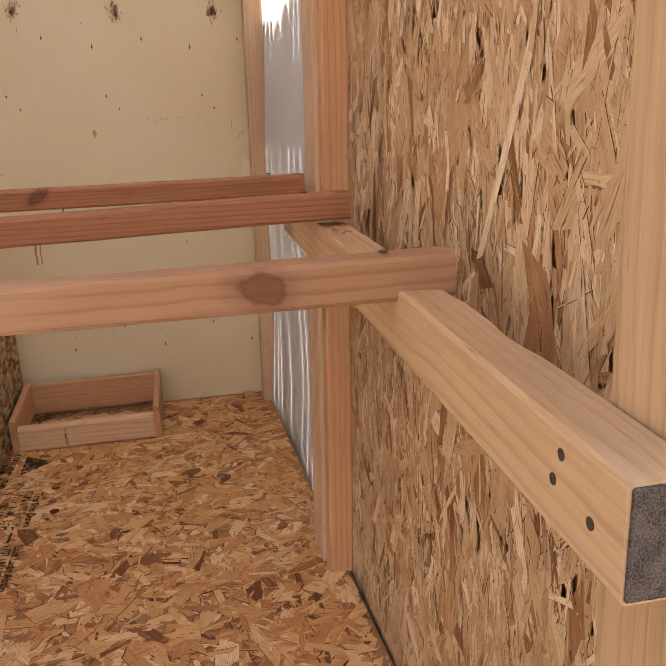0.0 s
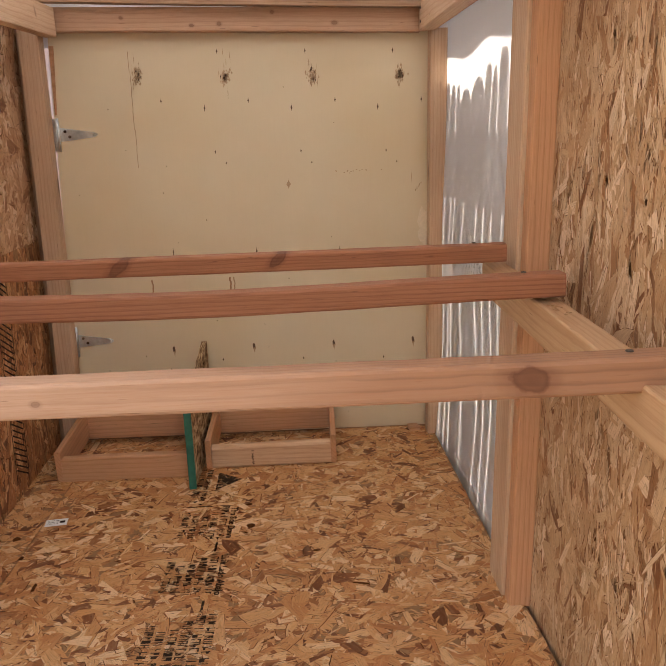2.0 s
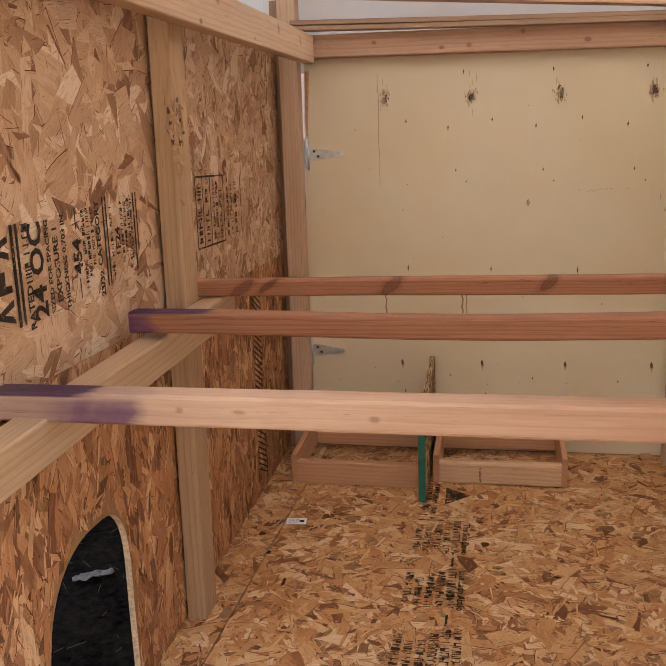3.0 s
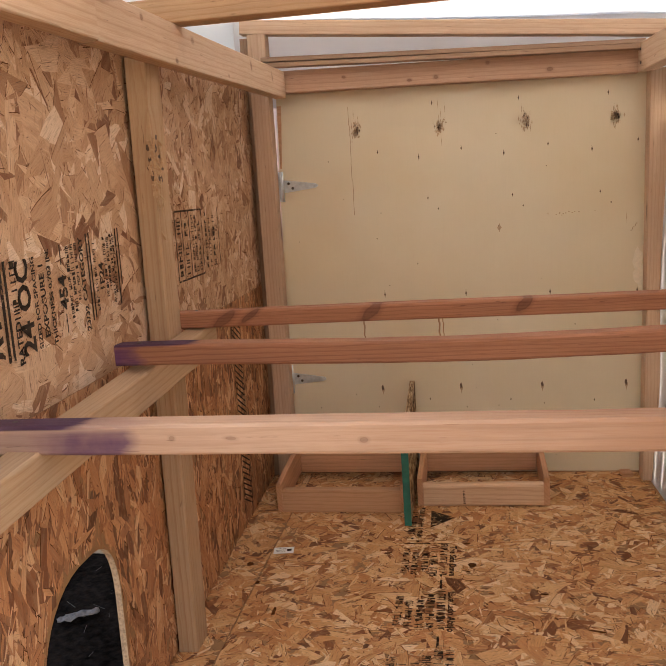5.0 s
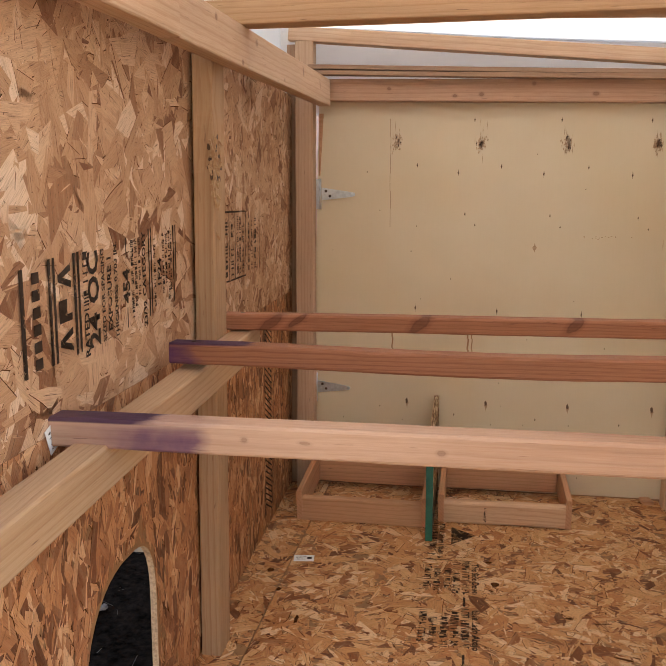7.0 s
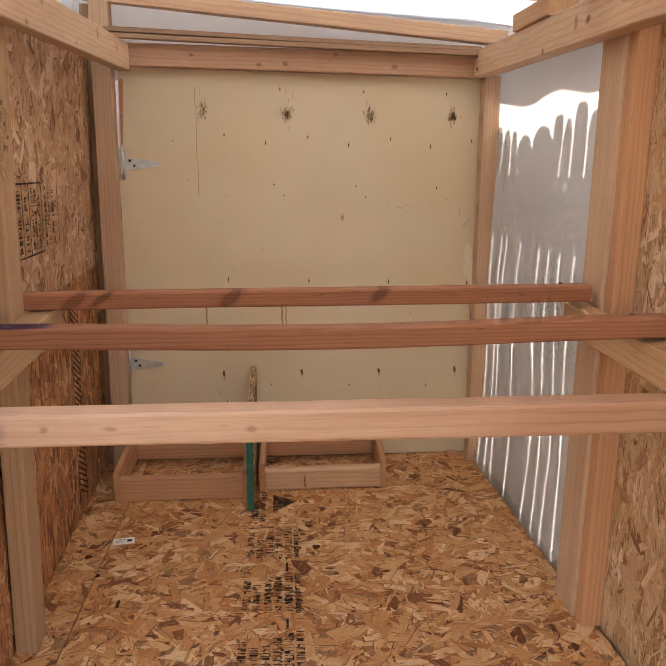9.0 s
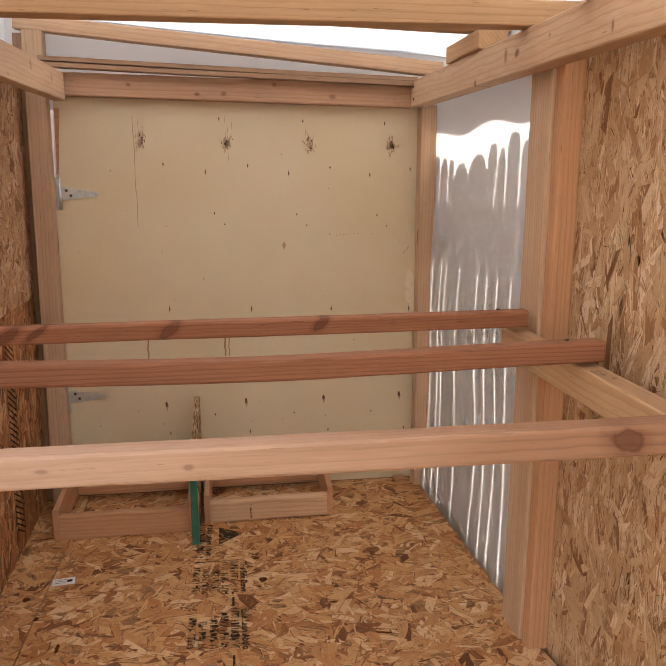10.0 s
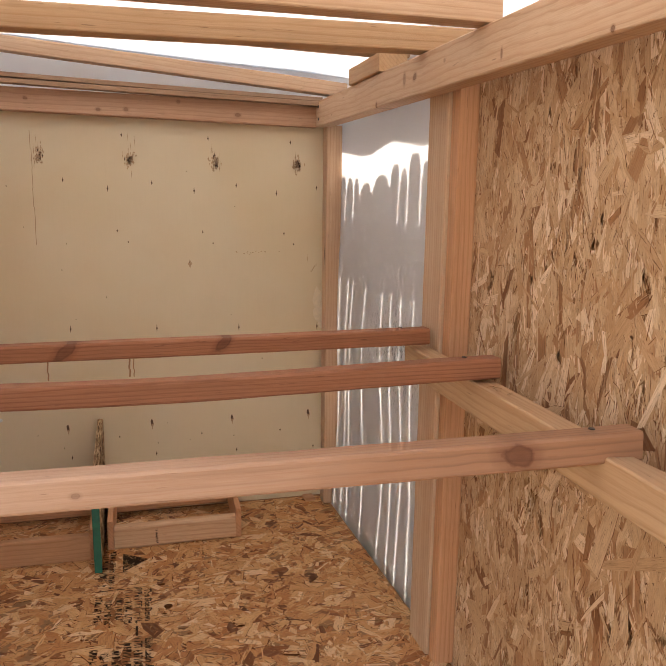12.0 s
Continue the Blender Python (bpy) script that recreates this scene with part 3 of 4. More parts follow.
tagged(stick("wall_stud", (0.322, 2.150, 0.0), (0.340, 2.150, 1.175), 0.048, 0.05, m_fir, up=(0, 1, 0), seed=4, cuts=30), "corner stud between plywood door and white panel", "wall stud", kind="structure")
post("wall_stud", 0.326, 0.358, 0.268, 0.352, -0.02, 1.20, "yellow pine stud at the open front", m_pine, 5)
post("wall_stud", -0.80, -0.762, 0.275, 0.34, -0.02, 1.10, "yellow pine stud at the open front", m_pine, 6)
for ob, tag in ((stick("top_plate", (-0.7170, 0.20, 1.1505), (-0.7170, 0.928, 1.1775), 0.034, 0.075, m_fir, seed=7, cuts=30), "top plate of fir over the strand-board wall"),
                (stick("top_plate", (-0.7170, 0.9295, 1.1780), (-0.7140, 2.128, 1.2195), 0.034, 0.075, m_plate_left, seed=8, cuts=40), "top plate of fir over the strand-board wall"),
                (stick("top_plate", (0.308, 0.20, 1.1410), (0.308, 2.145, 1.2080), 0.044, 0.073, m_plate_right, seed=9, cuts=60), "top plate of fir over studs and white panel")):
    tagged(ob, tag, "wall plate", kind="structure")
for plate, px, turn, spots in (("top_plate.001", -0.6985, 1, ((2.096, 1.235), (2.102, 1.203))), ("top_plate.002", 0.2855, -1, ((2.112, 1.226), (2.108, 1.190)))):
    for y, z in spots:
        bm = bmesh.new()
        bmesh.ops.create_cone(bm, cap_ends=True, segments=12, radius1=0.0042, radius2=0.0042, depth=0.0016, matrix=pose(px, y, z, 0, 90))
        nail = part("screw", bm, m_screw, bpy.data.objects[plate], "sunken dark screw")
        nail.matrix_basis = bpy.data.objects[plate].matrix_basis.inverted()
header = tagged(stick("door_header", (-0.735, 2.175, 1.2325), (0.292, 2.175, 1.2045), 0.038, 0.063, m_header, seed=10), "reddish fir header across the top of the plywood door", "header", kind="structure")
ledger = tagged(stick("ledger_rail", (0.305, 0.267, 0.6015), (0.305, 1.32, 0.6260), 0.040, 0.057, m_pine, seed=11, bevel=0.003, cuts=40, wane=((0.20, 0.05, -1, 1, 0.10), (0.33, 0.04, -1, 1, 0.06))), "pale pine ledger rail that carries the roost bars", "rail", kind="structure")
part("end_cap", box(bmesh.new(), (-0.0012, -0.0185, -0.0268), (0.0, 0.0185, 0.0268), 0.001), m_felt, ledger, "rough grey end grain")
for x, y, z in ((0.055, 0.0203, 0.016), (0.062, 0.0203, 0.000), (0.026, 0.0203, -0.004)):
    bm = bmesh.new()
    bmesh.ops.create_cone(bm, cap_ends=True, segments=12, radius1=0.0032, radius2=0.0032, depth=0.0012, matrix=pose(x, y, z, 90))
    part("screw", bm, m_screw, ledger, "sunken dark screw")
tagged(stick("ledger_rail", (-0.723, 0.267, 0.575), (-0.723, 1.32, 0.634), 0.046, 0.056, m_pine, seed=12, bevel=0.003), "pale pine ledger rail that carries the roost bars", "rail", kind="structure")

# added behind the stud so that no light leaks through the corner gap
tagged(stick("door_jamb", (-0.822, 2.206, 0.0), (-0.808, 2.206, 1.37), 0.058, 0.046, m_trim, up=(0, 1, 0), seed=61), "brown strip added behind the hinge-side stud to block light", "door jamb", kind="structure")
# unseen strip added below the joint so that sunlit ground stays hidden
tagged(stick("sill", (0.372, Y_FRONT, -0.034), (0.345, 1.30, -0.034), 0.060, 0.030, m_trim, seed=62), "brown strip added under the open floor joint to block light", "sill", kind="structure")

# torn fibres on the left stud
rng = random.Random(77)
bm = bmesh.new()
for k in range(70):
    z = rng.gauss(0.970, 0.030)
    x = -0.7430 + 0.019 * (z - 0.965) + rng.uniform(-0.007, 0.003)
    ln, w = rng.uniform(0.004, 0.018), rng.uniform(0.0006, 0.0022)
    box(bm, (-w, -w, -ln), (w, w, ln))
    bmesh.ops.transform(bm, matrix=pose(x, 1.1895 + 0.036 * rng.random() ** 2, z, rng.uniform(-18, 18), rng.uniform(-40, 15), 0), verts=bm.verts[-8:])
tagged(link_mesh("torn_bark", bm, m_pine), "torn fibres round a knot of the stud", "wall stud", kind="structure")

# flat dark patches carry the shade of gouged hollows round the knot
gouge_shade = bmesh.new()
for k, (y, z, ry, rz) in enumerate(((1.200, 1.006, 0.008, 0.010), (1.197, 0.982, 0.006, 0.006), (1.212, 0.950, 0.010, 0.009), (1.207, 1.024, 0.006, 0.006), (1.224, 0.968, 0.009, 0.004), (1.216, 0.990, 0.011, 0.004))):
    r = random.Random(300 + k)
    gouge_shade.faces.new([gouge_shade.verts.new((-0.7423 + 0.019 * (z - 0.965) + 0.0003 * k, y + ry * r.uniform(0.6, 1.2) * math.cos(q), z + rz * r.uniform(0.6, 1.2) * math.sin(q))) for q in np.linspace(0, 5.6, 9)])
for k, (x, z, rx, rz) in enumerate(((-0.7485, 0.984, 0.005, 0.006), (-0.7475, 0.957, 0.004, 0.010), (-0.7530, 0.970, 0.004, 0.004), (-0.7510, 1.004, 0.004, 0.007))):
    r = random.Random(320 + k)
    gouge_shade.faces.new([gouge_shade.verts.new((x + rx * r.uniform(0.6, 1.2) * math.cos(q), 1.1888 - 0.0003 * k, z + rz * r.uniform(0.6, 1.2) * math.sin(q))) for q in np.linspace(0, 5.6, 9)])
tagged(link_mesh("torn_bark", gouge_shade, m_knot), "flat dark patches for shaded hollows round a knot of the stud", "wall stud", kind="structure")

# ---- roof ----
for p0, p1, w, h, mat, seed, tag in (
        ((-0.82, 2.15, 1.395), (0.42, 2.15, 1.272), 0.040, 0.040, m_fir, 13, "sloping fir rafter over the plywood door"),
        ((-0.80, 1.272, 1.2485), (0.420, 1.250, 1.2360), 0.045, 0.044, m_pine, 14, "yellow pine stick across the two top plates"),
        ((-0.75, 0.960, 1.2388), (0.313, 0.9935, 1.2285), 0.045, 0.044, m_fir, 15, "fir stick across the two top plates"),
        ((-0.80, 1.57, 1.326), (0.42, 1.57, 1.2800), 0.045, 0.034, m_fir, 16, "fir rafter that rests on a short block")):
    tagged(stick("rafter", p0, p1, w, h, mat, seed=seed), tag, "rafter", kind="structure")
tagged(stick("block", (0.310, 1.49, 1.2415), (0.310, 1.74, 1.2500), 0.064, 0.040, m_pine, seed=17), "short pine block on the top plate", "block", kind="structure")
for k, dz in enumerate((0.0, 0.015)):
    tagged(stick("trim", (-0.76, 2.125 + 0.006 * k, 1.279 + dz), (0.30, 2.125 + 0.006 * k, 1.232 + dz), 0.03, 0.0125, m_trim, seed=18 + k, bevel=0.0015), "thin brown trim strip above the door header", "trim", kind="structure")
gable = tagged(link_mesh("wall_rear", box(bmesh.new(), (-0.95, 2.236, 1.17), (0.42, 2.240, 1.44)), m_sheet), "white sheet that closes the gable above the door", "wall panel", kind="structure")
tagged(link_mesh("wall_left_top", box(bmesh.new(), (-0.872, 0.2, 1.15), (-0.868, 2.234, 1.44)), m_sheet), "white sheet above the strand-board wall", "wall panel", kind="structure")
bm = bmesh.new()
grid = []
for i in range(25):
    row = []
    for j in range(25):
        x, y = -1.0 + 1.645 * i / 24, 0.15 + 2.35 * j / 24
        x += 0.014 * math.sin(13 * y + 1.2) * (i == 24)
        row.append(bm.verts.new((x, y, 1.432 - 0.105 * (x + 0.8) / 1.2 + 0.006 * math.sin(6 * y + 2 * x) * math.sin(4 * x))))
    grid.append(row)
for i in range(24):
    for j in range(24):
        bm.faces.new((grid[i][j], grid[i + 1][j], grid[i + 1][j + 1], grid[i][j + 1]))
roof = tagged(link_mesh("roof", bm, m_roof, True), "white translucent roof sheet", "roof", kind="structure")
roof.modifiers.new("thick", "SOLIDIFY").thickness = 0.002

# ---- door ----
FACING = Matrix(((1, 0, 0, 0), (0, 0, 1, 0), (0, 1, 0, 0), (0, 0, 0, 1)))
door = tagged(link_mesh("door_1", prism([(-0.773, 0.004), (0.345, 0.004), (0.345, 1.24), (-0.740, 1.24), (-0.7435, 1.17), (-0.7505, 0.95), (-0.7600, 0.61), (-0.7695, 0.26)], Y_DOOR, Y_DOOR + 0.012, FACING), m_ply), "closed pale plywood door with dark nail holes and knots", "door", kind="structure")

# ---- roost bars ----
KNOTTY = lumber_material("roost_fir_near", (0.47, 0.292, 0.192), (0.325, 0.165, 0.092), ((0.952, 0.0, 0.040, 0.027, 0.25, 1.0), (0.467, -0.002, 0.009, 0.006, 0.0, 0.6), (0.245, 0.003, 0.007, 0.006, 0.0, 0.5), (0.317, 0.002, 0.012, 0.004, 0.6, 0.5)), random_knots=False, purple=(0.015, 0.215), heart=(0.36, 0.84, (0.31, 0.138, 0.068)), grain=0.5)
RED2 = lumber_material("roost_fir_middle", RED_PALE, (0.150, 0.042, 0.018), ring=62.0, grain=1.0, random_knots=False, purple=(-0.09, 0.05))
RED3 = lumber_material("roost_fir_far", RED_PALE, RED_DARK, ((0.096, 0.0, 0.028, 0.036, -1.1, 0.70), (0.142, 0.006, 0.018, 0.026, -1.2, 0.80), (0.382, 0.004, 0.027, 0.036, -0.8, 0.75), (0.659, 0.006, 0.022, 0.030, -0.8, 0.80)), ring=80.0, random_knots=False)
for (yl, yr, zl, zr, xl, xr, h), mat, seed, tag in (((0.659, 0.623, 0.6355, 0.6500, -0.775, 0.335, 0.037), KNOTTY, 31, "salmon fir roost bar with a round knot and purple stain"),
                                            ((0.984, 0.984, 0.6690, 0.6715, -0.752, 0.326, 0.034), RED2, 32, "reddish fir roost bar with straight grain"),
                                            ((1.272, 1.272, 0.675, 0.680, -0.756, 0.314, 0.032), RED3, 33, "reddish fir roost bar with dark slanting knots")):
    bar = stick("roost_bar", (xl, yl, zl), (xr, yr, zr), 0.038, h, mat, seed=seed, bevel=0.004, wobble=0.0015, cuts=24, sag=0.007 if mat == RED2 else 0.0)
    tagged(bar, tag, "roost bar", "roost bars")
    for x in (0.035, xr - xl - 0.055):
        bm = bmesh.new()
        bmesh.ops.create_cone(bm, cap_ends=True, segments=12, radius1=0.0042, radius2=0.0036, depth=0.0014, matrix=pose(x, 0.002, h / 2 + 0.0011, 3, 2))
        part("screw", bm, m_screw, bar, "screw head")

# ---- nest boxes ----
def nest_box(at, w, d, h, label, mats, seed):
    t = thing("nest_box", at, label, "nest box", "nest boxes on the floor")
    x, y, z = at
    bd, top = 0.016, 0.008
    stick("front_board", (x - w / 2 + bd, y + 0.013, h / 2), (x + w / 2 - bd, y + 0.013, h / 2), 0.030, h, mats[0], t, seed=seed, wobble=0.0018, bevel=0.009 if mats[0] == m_box_pale else 0.003)
    stick("back_board", (x - w / 2 + bd, y + d - bd / 2, 0.054 + top), (x + w / 2 - bd, y + d - bd / 2, 0.054 + top), bd, 0.084, mats[1], t, seed=seed + 1)
    for k, side in enumerate((-1, 1)):
        stick("side_board", (x + side * (w / 2 - bd / 2), y - 0.002, h / 2 + 0.010), (x + side * (w / 2 - bd / 2), y + d, h / 2 + 0.036), bd, h + 0.020, mats[1], t, seed=seed + 2 + k)
    return t


nest_box((-0.570, 1.885, 0), 0.374, 0.285, 0.068, "open reddish fir frame of a nest box", (m_box, m_red), 41)
nest_box((-0.1705, 1.930, 0), 0.366, 0.245, 0.068, "open fir frame of a nest box with a pale front", (m_box_pale, m_red), 45)
pale_box = bpy.data.objects["nest_box.001"]
AXIS_X = Matrix(((0, 0, 1, 0), (1, 0, 0, 0), (0, 1, 0, 0), (0, 0, 0, 1)))
n = Nodes("sawn_strand_edge")
layers = n.noise(n.mapped(n.coords(), (260, 26, 60)), 1.0, 4.0, 0.7)
n.bump(layers, 0.9, 0.002)
m_sawn = n.finish(n.ramp(layers, (0.36, (0.075, 0.034, 0.014)), (0.50, (0.34, 0.21, 0.11)), (0.66, (0.66, 0.50, 0.32))), 0.85, Specular_IOR_Level=0.1)
divider = tagged(link_mesh("divider_board", prism([(1.803, 0), (2.195, 0), (2.195, 0.306), (1.803, 0.235)], -0.382, -0.366, AXIS_X), m_sawn), "upright strand board between the nest boxes, its front edge painted green", "divider board")
part("painted_edge", box(bmesh.new(), (-0.3835, 1.7985, 0.0), (-0.3645, 1.806, 0.236), 0.001), m_green, divider, "green-painted front edge")

# ---- outdoors ----
bm = bmesh.new()
bmesh.ops.create_grid(bm, x_segments=40, y_segments=40, size=60)
ground = tagged(link_mesh("ground", bm, m_ground), "dry bare soil round the coop", "ground", kind="structure")
ground.location = (0, 0, -0.42)
fence = thing("fence", (0.72, 1.7, -0.42), "weathered picket fence beside the coop", "fence", kind="structure")
rng = random.Random(5)
SHIFT = (0.72 - 0.345) * math.tan(radians(SUN_AZ))
# edges of the pickets along y, with the height of each and whether its top stands open
edges = [1.453 - 0.088 * i for i in range(12, 0, -1)] + [1.453, 1.530, 1.597, 1.671, 1.828, 1.956, 2.007, 2.085] + [2.085 + 0.090 * i for i in range(1, 18)]
tops = {1.453: 1.759, 1.530: 1.730, 1.597: 1.740, 1.671: 1.719, 1.828: 1.704, 1.956: 1.719, 2.007: 1.726}
heights = [0.0] + [0.30 + 0.08 * i for i in range(16)]


def wander(at, z):
    return -0.07 * max(0.0, z - 1.30) - 0.012 * (z - 1.30) + 0.0042 * math.sin(4.4 * z + 37 * at) + 0.0022 * math.sin(11.0 * z + 53 * at)


closed = (1.671, 1.828, 1.956)
for a, b in zip(edges, edges[1:]):
    w, h = b - a, tops.get(a, 1.729 + rng.uniform(-0.015, 0.015))
    dog, g = w * rng.uniform(0.26, 0.36), 0.0043
    g0, g1 = (0.0012 if a in closed else g), (0.0012 if b in closed else g)
    left = [(g * (1 + 0.35 * math.sin(31 * z + 9 * a)) + wander(a, z), z) for z in heights] + [(g0 + wander(a, 1.63), 1.63), (g0 + wander(a, h - 0.034), h - 0.034), (0.55 * dog + wander(a, h), h - 0.010), (dog + wander(a, h), h)]
    right = [(w - g * (1 + 0.35 * math.sin(23 * z + 7 * b)) + wander(b, z), z) for z in heights] + [(w - g1 + wander(b, 1.63), 1.63), (w - g1 + wander(b, h - 0.034), h - 0.034), (w - 0.55 * dog + wander(b, h), h - 0.010), (w - dog + wander(b, h), h)]
    bm = prism(right + left[::-1], 0, 0.008, AXIS_X)
    p = part("picket", bm, m_fence, fence)
    p.location = (0, a + SHIFT - 1.678, 0)
for z in (0.3, 1.475):
    part("rail", box(bmesh.new(), (0.010, -1.6, z), (0.048, 2.5, z + 0.14), 0.003), m_fence, fence)

# litter and ground cloth outside the hen door, the cloth blackened for shade there
cloth = plain("shade_black_cloth", (0.0105, 0.0075, 0.0058), 0.95, 0.7, 40.0, 0.0, 0.8, 0.0)
bm = bmesh.new()
bmesh.ops.create_grid(bm, x_segments=30, y_segments=30, size=2.4)
for v in bm.verts:
    v.co.z = 0.018 * noise.noise(v.co * 3.1) + 0.01
ground_cloth = tagged(link_mesh("ground_cloth", bm, cloth, True), "weed cloth on the ground beside the coop, its black deepened for shade", "ground cover", kind="structure")
ground_cloth.location = (-3.25, 2.0, -0.405)
rng = random.Random(8)
straw = plain("dry_straw", (0.036, 0.028, 0.021), 0.9, 0.4, 80.0)
bm = bmesh.new()
for k in range(150):
    x, y, a = rng.uniform(-1.9, -0.95), rng.uniform(0.9, 2.6), rng.uniform(0, 3.14)
    ln = rng.uniform(0.008, 0.035)
    box(bm, (-ln, -0.0008, 0), (ln, 0.0008, 0.0015))
    bmesh.ops.transform(bm, matrix=pose(x, y, -0.388, rng.uniform(-8, 8), rng.uniform(-8, 8), math.degrees(a)), verts=bm.verts[-8:])
tagged(link_mesh("straw", bm, straw), "dry straw scattered on the black cloth", "straw", kind="stuff")

tagged(link_mesh("edging_board", box(bmesh.new(), (-2.4, 2.400, -0.405), (-0.98, 2.435, -0.250), 0.003), m_fence), "weathered grey edging board beside the black cloth", "edging", kind="structure")
rng = random.Random(31)
bm = bmesh.new()
bmesh.ops.create_grid(bm, x_segments=14, y_segments=6, size=0.5)
for v in bm.verts:
    v.co = Vector((v.co.x * 0.13, v.co.y * (0.030 + 0.022 * noise.noise(v.co * 3.0)) + 0.010 * noise.noise(Vector((v.co.x * 5.0, 0.3, 0.7))), 0.012 + 0.010 * noise.noise(v.co * 6.0) + rng.uniform(-0.003, 0.003)))
rag = tagged(link_mesh("crumpled_scrap", bm, plain("dusty_paper", (0.16, 0.130, 0.108), 0.9, 0.5, 60.0), True), "crumpled pale scrap on the dark ground outside", "scrap")
rag.modifiers.new("thick", "SOLIDIFY").thickness = 0.0015
rag.matrix_basis = pose(-1.46, 1.93, -0.385, 0, 0, 35)

# ---- marks on the plywood door ----
def blot(bm, x, z, rx, rz, seed, y=0.0, sides=9, rag=0.3, lift=0.0):
    r = random.Random(seed)
    ring = []
    for i in range(sides):
        a = 2 * math.pi * i / sides
        k = 1 + r.uniform(-rag, rag)
        ring.append(bm.verts.new((x + rx * k * math.cos(a), y - lift, z + rz * k * math.sin(a))))
    bm.faces.new(ring)


def spindle(bm, x, z, w, h, y):
    bm.faces.new([bm.verts.new((x + a * w, y, z + b * h)) for a, b in ((0, 1), (0.35, 0.45), (1, 0), (0.4, -0.4), (0, -1), (-0.4, -0.45), (-1, 0), (-0.35, 0.4))])


PITCH = 0.2475
halo, dark = bmesh.new(), bmesh.new()
for i in range(4):
    x, dz = -0.505 + PITCH * i, -0.0063 * i
    r = random.Random(100 + i)
    for k in range(60):
        spindle(dark if k % 13 == 0 else halo, x + r.gauss(0, 0.0065), 1.080 + dz + r.gauss(0, 0.010), r.uniform(0.0010, 0.0028), r.uniform(0.003, 0.008), Y_DOOR - 0.0008 - 0.0003 * (k % 13 == 0))
    for k in range(12):
        spindle(halo, x + r.gauss(0, 0.008), 1.086 + dz + r.gauss(0, 0.022), r.uniform(0.0005, 0.0012), r.uniform(0.006, 0.018), Y_DOOR - 0.0006)
    blot(dark, -0.468 + 0.245 * i, 0.285, 0.0038, 0.0075, 400 + i, Y_DOOR - 0.0012)
    spindle(halo, -0.467 + 0.245 * i, 0.278, 0.0050, 0.018, Y_DOOR - 0.0006)
    for x, z, h in ((-0.277, 1.142, 0.008), (-0.444, 1.013, 0.008), (-0.322, 0.990, 0.011), (-0.300, 0.868, 0.006), (-0.445, 0.582, 0.013), (-0.270, 0.835, 0.004), (-0.41, 0.54, 0.005), (-0.39, 0.54, 0.008), (-0.32, 0.245, 0.005), (-0.46, 0.19, 0.008)):
        if x + PITCH * i < 0.31:
            spindle(dark, x + PITCH * i, z + dz, 0.0024, h, Y_DOOR - 0.0012)
for k in range(24):
    r = random.Random(700 + k)
    blot(dark, r.uniform(-0.72, 0.28), r.uniform(0.05, 1.17), 0.0013, r.uniform(0.001, 0.003), 800 + k, Y_DOOR - 0.0012, 6)
for k in range(14):
    r = random.Random(900 + k)
    blot(halo, 0.10 + r.gauss(0, 0.025), 0.80 + r.gauss(0, 0.003), 0.0025, 0.0010, 950 + k, Y_DOOR - 0.0006, 6)
spindle(dark, -0.095, 0.773, 0.0012, 0.003, Y_DOOR - 0.0012)
spindle(halo, -0.093, 0.768, 0.007, 0.014, Y_DOOR - 0.0006)
spindle(halo, 0.268, 0.778, 0.0012, 0.019, Y_DOOR - 0.0006)
for k in range(5):
    spindle(halo, 0.280 + 0.004 * k, 0.738 + 0.005 * k, 0.0016, 0.005, Y_DOOR - 0.0006)
part("knot", dark, m_knot, door, "dark knots and nail holes")
part("knot_stain", halo, m_halo, door, "brownish stains round the knots")
streaks = bmesh.new()
for x, z0, z1, w in ((-0.525, 0.83, 1.15, 0.0012), (-0.515, 0.43, 0.50, 0.004), (-0.282, 0.43, 0.50, 0.005), (-0.270, 0.43, 0.50, 0.003)):
    for k in range(6):
        a, b = z0 + (z1 - z0) * k / 6, z0 + (z1 - z0) * (k + 1) / 6
        box(streaks, (x - w / 2 + 0.0012 * math.sin(k * 2.1), Y_DOOR - 0.0008, a), (x + w / 2 + 0.0012 * math.sin(k * 2.1), Y_DOOR + 0.001, b))
peel = bmesh.new()
for k, (x, z, rx, rz) in enumerate(((0.300, 0.655, 0.014, 0.030), (0.304, 0.605, 0.018, 0.030), (0.312, 0.570, 0.010, 0.016))):
    blot(peel, x, z, rx, rz, 60 + k, Y_DOOR - 0.0007 - 0.0001 * k, 11, 0.3)
part("peeled_patch", peel, plain("bare_veneer", (0.72, 0.60, 0.44), 0.6, 0.08, 120.0), door, "paler patch of peeled veneer")
part("crack", streaks, plain("brown_streak", (0.33, 0.17, 0.085), 0.7, 0.3, 90.0), door, "thin brown cracks in the veneer")


